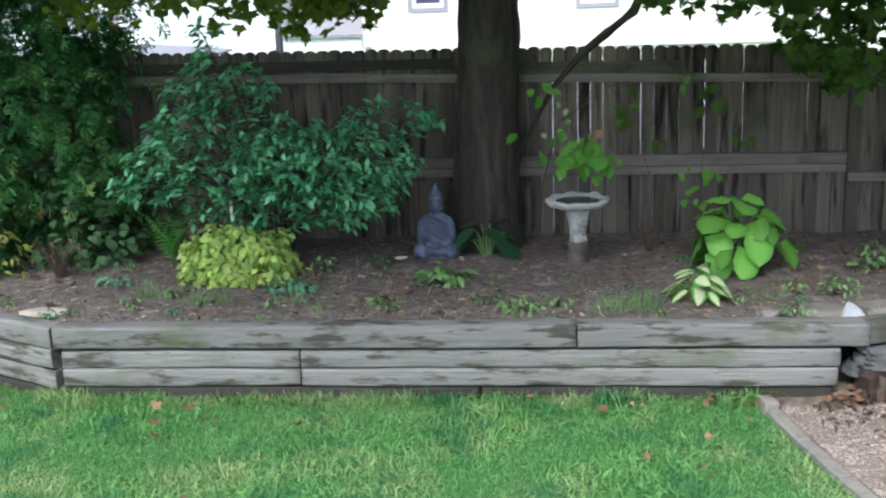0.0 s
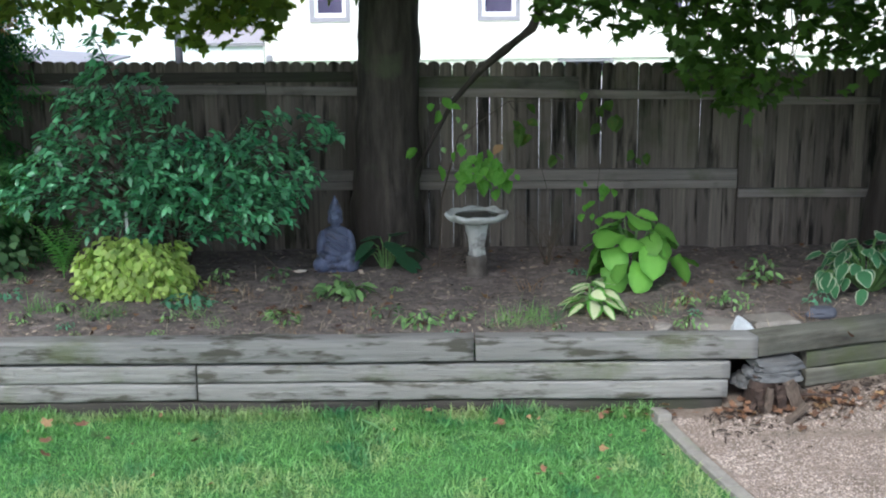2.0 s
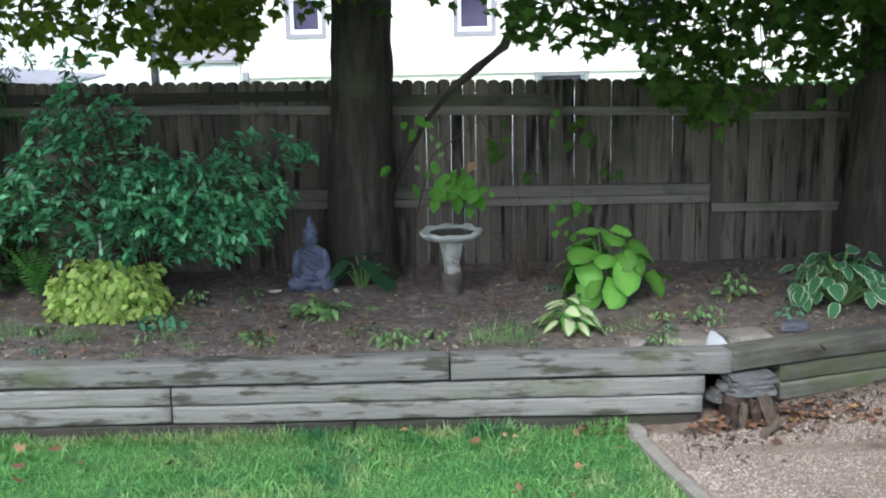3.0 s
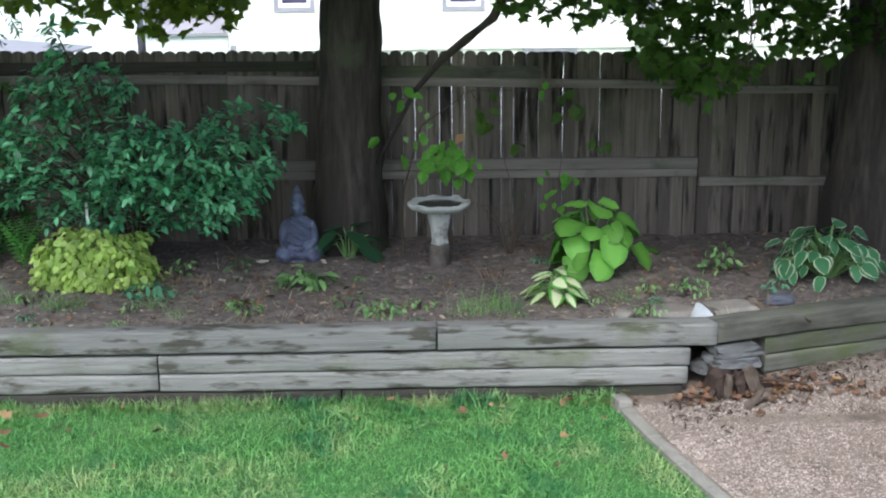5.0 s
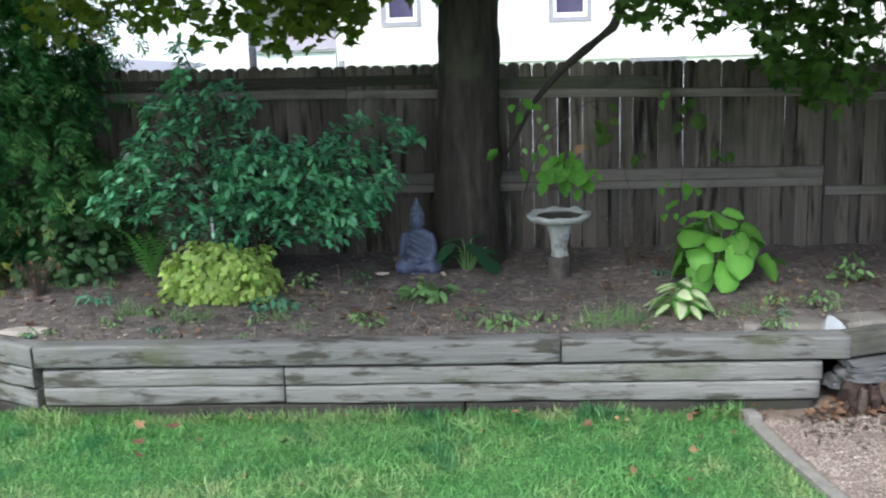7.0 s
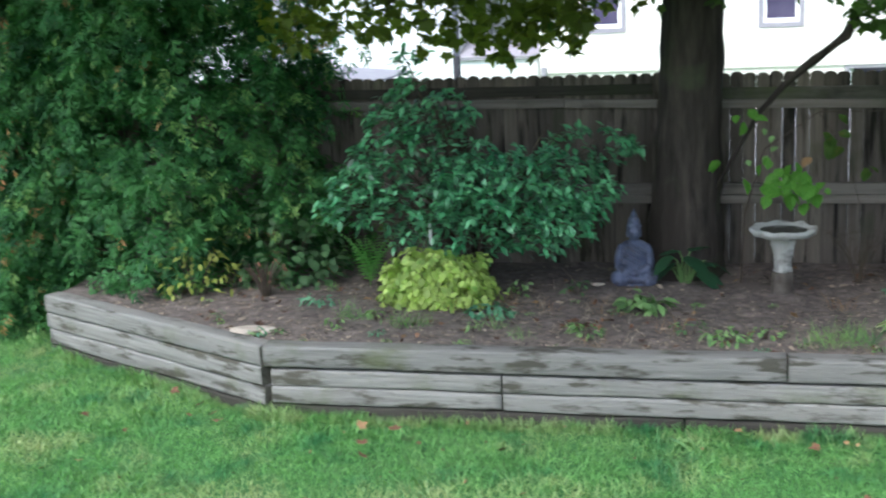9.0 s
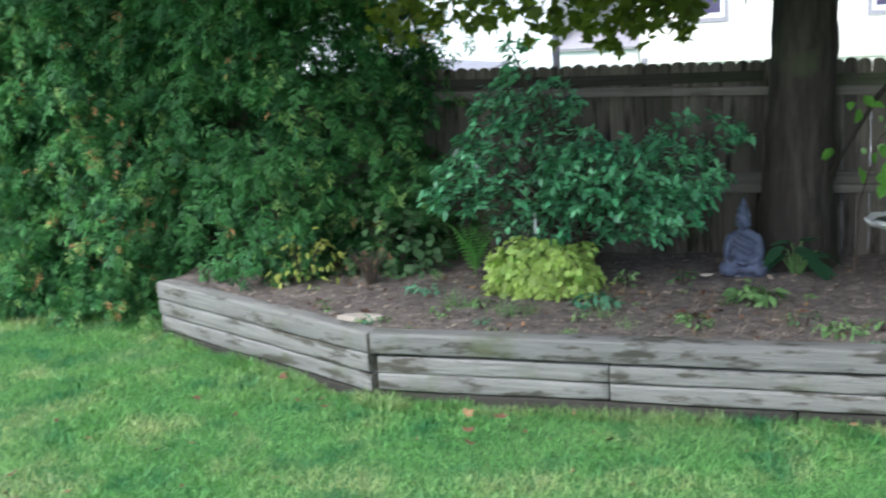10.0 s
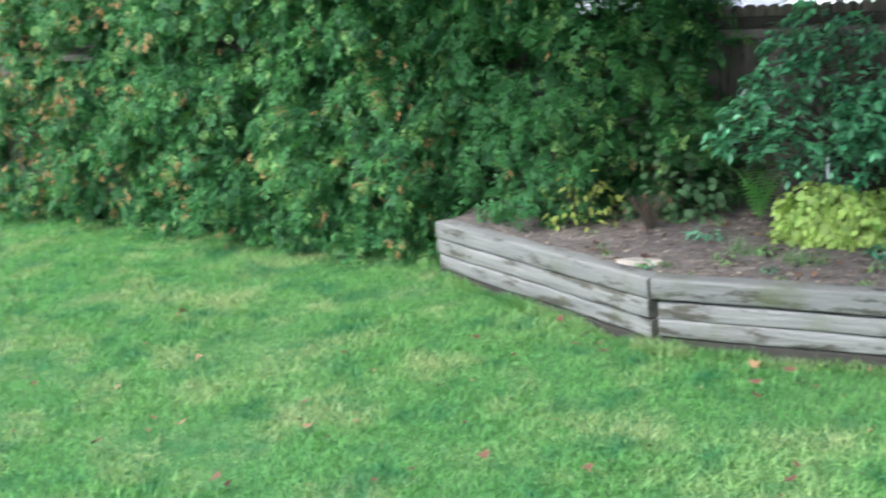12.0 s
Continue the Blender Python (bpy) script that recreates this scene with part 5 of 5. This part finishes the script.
n = 620
lx_ = np.concatenate([g.uniform(-1.8, 3.6, 300), g.normal(0.2, 0.3, 110), g.normal(0.9, 0.35, 110), g.normal(-0.85, 0.3, 100)])
ly_ = np.array([bed_front(x) for x in lx_]) + 0.05 + g.random(n) ** 1.4 * 1.1
lz_ = np.array([soil_height(x, y) for x, y in zip(lx_, ly_)]) + 0.004
stalk = ([(-0.018, 0, 0), (0.018, 0, 0), (0.03, 0.5, 0.16), (-0.006, 0.5, 0.16), (0.09, 1, 0.05), (0.075, 1, 0.05)], [(0, 1, 2, 3), (3, 2, 4, 5)])
tagged(leaves("dry_stalks", np.stack([lx_, ly_, lz_], 1), g.uniform(0, 6.28, n), g.normal(0.25, 0.35, n), g.normal(0, 0.4, n), g.uniform(0.03, 0.09, n), M["straw"], None, stalk), "thin dry straw-coloured stalks lying on the soil", "dry stalks")

n = 3000
qx = 2.3 + g.gamma(1.6, 0.5, n)
qy = 5.0 + (qx - 2.57) * 0.35 - g.gamma(1.0, 0.12, n)
ok = (qx < 5.0) & (qy > 3.6)
qx, qy = qx[ok], qy[ok]
n = len(qx)
qz = np.array([gravel_height(x, y) for x, y in zip(qx, qy)]) + 0.008
tagged(leaves("bark_debris", np.stack([qx, qy, qz], 1), g.uniform(0, 6.28, n), g.normal(0, 0.3, n), g.normal(0, 0.3, n), g.gamma(1.8, 0.0042, n)[:, None] * np.array((1.6, 0.8, 0.6)), M["rotten"], None, chip), "small dark bark bits strewn over the gravel", "debris")
# pebbles of the gravel
n = 62000
py_ = 3.0 + 2.3 * g.random(n)
px_ = np.array([curb_x(y) for y in py_]) + 0.05 + g.random(n) ** 1.2 * 2.4
ok = (py_ < 4.9 + np.clip((px_ - 2.5) * 0.36, 0, 1))
px_, py_ = px_[ok], py_[ok]
n = len(px_)
pz_ = np.array([gravel_height(x, y) for x, y in zip(px_, py_)])
peb = ([(1, 0, 0), (0, 1, 0), (-1, 0, 0), (0, -1, 0), (0, 0, 0.8)], [(0, 1, 4), (1, 2, 4), (2, 3, 4), (3, 0, 4)])
tagged(leaves("gravel", np.stack([px_, py_, pz_], 1), g.uniform(0, 6.28, n), g.normal(0, 0.4, n), g.normal(0, 0.4, n), g.uniform(0.0028, 0.006, n)[:, None] * np.array((1.3, 1.0, 0.8)), M["pebble"], None, peb), "loose pinkish beige pebbles", "gravel")

# bits of dry leaf caught in the lawn
n = 260
vx = g.uniform(-6.5, 2.1, n)
vy = g.uniform(3.0, 4.95, n)
for part_of, mat in ((np.arange(n) % 2 == 0, "tan"), (np.arange(n) % 2 == 1, "dead")):
    k = int(part_of.sum())
    tagged(leaves("lawn_litter", np.stack([vx[part_of], vy[part_of], np.full(k, 0.035)], 1), g.uniform(0, 6.28, k), g.normal(0, 0.4, k), g.normal(0, 0.4, k), g.gamma(2.5, 0.006, k), M[mat], None, (curl, MAPLE[1])), "small dry leaf bits caught in the grass", "fallen leaves")

# ---- lawn blades ----
n = 410000
bx = g.uniform(-9.5, 2.9, n)
by = 2.55 + 4.4 * g.random(n)
line = np.where(bx < -2.95, 6.35 - (bx + 2.95) * 0.13, np.where(bx < -1.19, 5.0 + (-1.19 - bx) * 0.517, 5.0)) - 0.02
edge = 2.10 + 0.16 * (5.03 - by) + 0.05 * (5.03 - by) ** 2 - 0.04
ok = (by < line) & (bx < edge)
bx, by, line = bx[ok], by[ok], line[ok]
n = len(bx)
tall = np.array([noise.noise(Vector((a * 1.7, b * 1.7, 2.0))) for a, b in zip(bx, by)])
size = (0.036 + 0.02 * tall) * g.uniform(0.5, 1.4, n) * np.where(line - by < 0.12, 0.7, 1.0) * np.where((line - by < 0.2) & (g.random(n) < 0.05), 2.0, 1.0)
blade = ([(-0.05, 0, -0.1), (0.05, 0, -0.1), (0.042, 0.18, 0.5), (-0.042, 0.18, 0.5), (0, 0.55, 0.86)], [(0, 1, 2, 3), (3, 2, 4)])
tagged(leaves("lawn_grass", np.stack([bx, by, np.full(n, -0.008)], 1), g.uniform(0, 6.28, n), g.normal(-0.25, 0.5, n), g.normal(0, 0.5, n), size, M["blade"], None, blade), "uneven green lawn grass", "grass")

n = 5200
tx = g.uniform(-2.9, 2.1, n)
ty = np.where(tx < -1.19, 5.0 + (-1.19 - tx) * 0.517, 5.0) - 0.01 - g.gamma(1.2, 0.025, n)
clump = np.array([noise.noise(Vector((q * 3.1, 7.0, 0))) for q in tx])
tagged(leaves("wall_foot_grass", np.stack([tx, ty, np.full(n, -0.008)], 1), g.uniform(0, 6.28, n), g.normal(-0.1, 0.3, n), g.normal(0, 0.35, n), g.uniform(0.04, 0.085, n) * (1 + 0.7 * clump), M["blade"], None, ([(p[0] * 0.6, p[1], p[2]) for p in blade[0]], blade[1])), "ragged uncut grass along the wall's foot", "grass")

# ---- beyond the fence: house, garage, pole ----
house = tagged(empty("house", 0, 24), "bright cream stucco house behind the fence", "house")
bm = bmesh.new()
HX0, HX1, HTOP = -2.65, 13.0, 6.0
wins = [(-1.62, -0.98, 1.16, 2.55), (1.78, 2.46, 1.15, 2.55), (5.2, 5.9, 1.15, 2.55), (8.6, 9.3, 1.15, 2.55), (3.42, 4.36, -0.35, 0.22)]
xs = sorted({HX0, HX1, *(w[0] for w in wins), *(w[1] for w in wins)})
zs = sorted({-0.2, HTOP, -0.35, 0.22, 1.15, 1.16, 2.55})
for xa, xb in zip(xs, xs[1:]):
    for za, zb in zip(zs, zs[1:]):
        mx, mz = (xa + xb) / 2, (za + zb) / 2
        if not any(w[0] < mx < w[1] and w[2] < mz < w[3] for w in wins):
            box(bm, xa, 0, za, xb, 0.25, zb)
box(bm, HX0, 0.26, -0.3, HX0 + 0.25, 9, HTOP)
box(bm, HX1 - 0.25, 0.26, -0.3, HX1, 9, HTOP)
bmesh.ops.remove_doubles(bm, verts=bm.verts, dist=0.0005)
part("wall", bm, M["siding"], house)
for w in wins:
    win = part("window", boxed(w[0] - 0.09, -0.03, w[2] - 0.09, w[1] + 0.09, 0.0, w[2], bevel=0.004), M["grey_trim"], house, "grey-trimmed sash window")
    part("side_trim", boxed(w[0] - 0.09, -0.03, w[2], w[0], 0.0, w[3] + 0.08, bevel=0.004), M["grey_trim"], win)
    part("side_trim", boxed(w[1], -0.03, w[2], w[1] + 0.09, 0.0, w[3] + 0.08, bevel=0.004), M["grey_trim"], win)
    part("head_trim", boxed(w[0], -0.03, w[3], w[1], 0.0, w[3] + 0.08, bevel=0.004), M["grey_trim"], win)
    bm = bmesh.new()
    box(bm, w[0], 0.05, w[2], w[0] + 0.07, 0.1, w[3])
    box(bm, w[1] - 0.07, 0.05, w[2], w[1], 0.1, w[3])
    box(bm, w[0] + 0.07, 0.05, w[2], w[1] - 0.07, 0.1, w[2] + 0.08)
    box(bm, w[0] + 0.07, 0.05, (w[2] + w[3]) / 2 - 0.03, w[1] - 0.07, 0.1, (w[2] + w[3]) / 2 + 0.03)
    part("sash", bm, M["white_paint"], win, "white sash")
    part("pane", boxed(w[0] + 0.05, 0.12, w[2] + 0.05, w[1] - 0.05, 0.13, w[3]), M["pane"], win)
part("belt_trim", boxed(HX0, -0.05, 0.29, HX1, -0.004, 0.34, bevel=0.005), M["siding"], house)
bm = bmesh.new()
v = [bm.verts.new(p) for p in ((HX0 - 0.5, -0.6, HTOP), (HX1 + 0.5, -0.6, HTOP), (HX1 + 0.5, 4.5, HTOP + 3), (HX0 - 0.5, 4.5, HTOP + 3), (HX1 + 0.5, 9.6, HTOP), (HX0 - 0.5, 9.6, HTOP))]
for f in ((0, 1, 2, 3), (3, 2, 4, 5), (0, 3, 5), (1, 4, 2), (0, 5, 4, 1)):
    bm.faces.new([v[i] for i in f])
part("roof", bm, M["roofing"], house)
part("downpipe", boxed(-2.62, -0.1, -0.3, -2.5, -0.01, 0.42, bevel=0.02), M["grey_trim"], house)

garage = tagged(empty("garage", -8, 26), "white neighbouring building with a low grey shingled roof", "building")
part("wall", boxed(-6, 0, -0.3, 3.2, 5, 3.4), M["white_paint"], garage)
part("porch_wall", boxed(3.22, -0.02, -0.3, 5.0, 4, 0.49), M["white_paint"], garage)
bm = boxed(3.22, -0.1, 0.50, 5.05, 0.0, 0.56)
part("gutter", bm, M["grey_trim"], garage)
bm = bmesh.new()
v = [bm.verts.new(p) for p in ((3.22, -0.1, 0.57), (5.05, -0.1, 0.57), (5.05, 0.9, 0.90), (3.22, 0.9, 0.90), (3.22, 0.9, 0.57), (5.05, 0.9, 0.57))]
for f in ((0, 1, 2, 3), (0, 3, 4), (1, 5, 2), (3, 2, 5, 4), (0, 4, 5, 1)):
    bm.faces.new([v[i] for i in f])
part("porch_roof", bm, M["roofing"], garage)
part("back_wall", boxed(3.22, 4.1, 0.7, 5.6, 5, 3.4), M["white_paint"], garage)
part("roof", boxed(-6.3, -0.3, 3.4, 5.8, 5.3, 3.6, bevel=0.03), M["roofing"], garage)

pole = tagged(empty("utility_pole", -4.02, 22.3), "grey wooden utility pole with a dark guard", "pole")
part("shaft", tube(bmesh.new(), [(0, 0, 0), (0, 0, 4), (0, 0, 8)], [0.068, 0.064, 0.055], sides=14), M["pole"], pole, smooth=True)
part("guard", tube(bmesh.new(), [(0, 0, 0), (0, 0, 0.4), (0, 0, 0.80)], [0.075, 0.075, 0.074], sides=14), M["pole_guard"], pole, "dark lower guard", smooth=True)

shed = tagged(empty("shed", -6.6, 20.0), "low grey-roofed shed behind the fence", "shed")
part("wall", boxed(-1.5, 0, -0.06, 1.3, 2.0, 0.51), M["white_paint"], shed)
bm = bmesh.new()
v = [bm.verts.new((x, y, z)) for y in (-0.15, 2.15) for x, z in ((-1.7, 0.52), (0.0, 0.66), (1.7, 0.52), (1.7, 0.56), (0.0, 0.71), (-1.7, 0.56))]
bm.faces.new(v[:6][::-1])
bm.faces.new(v[6:])
for k in range(6):
    bm.faces.new((v[k], v[(k + 1) % 6], v[6 + (k + 1) % 6], v[6 + k]))
bmesh.ops.recalc_face_normals(bm, faces=bm.faces)
part("roof", bm, M["grey_trim"], shed)
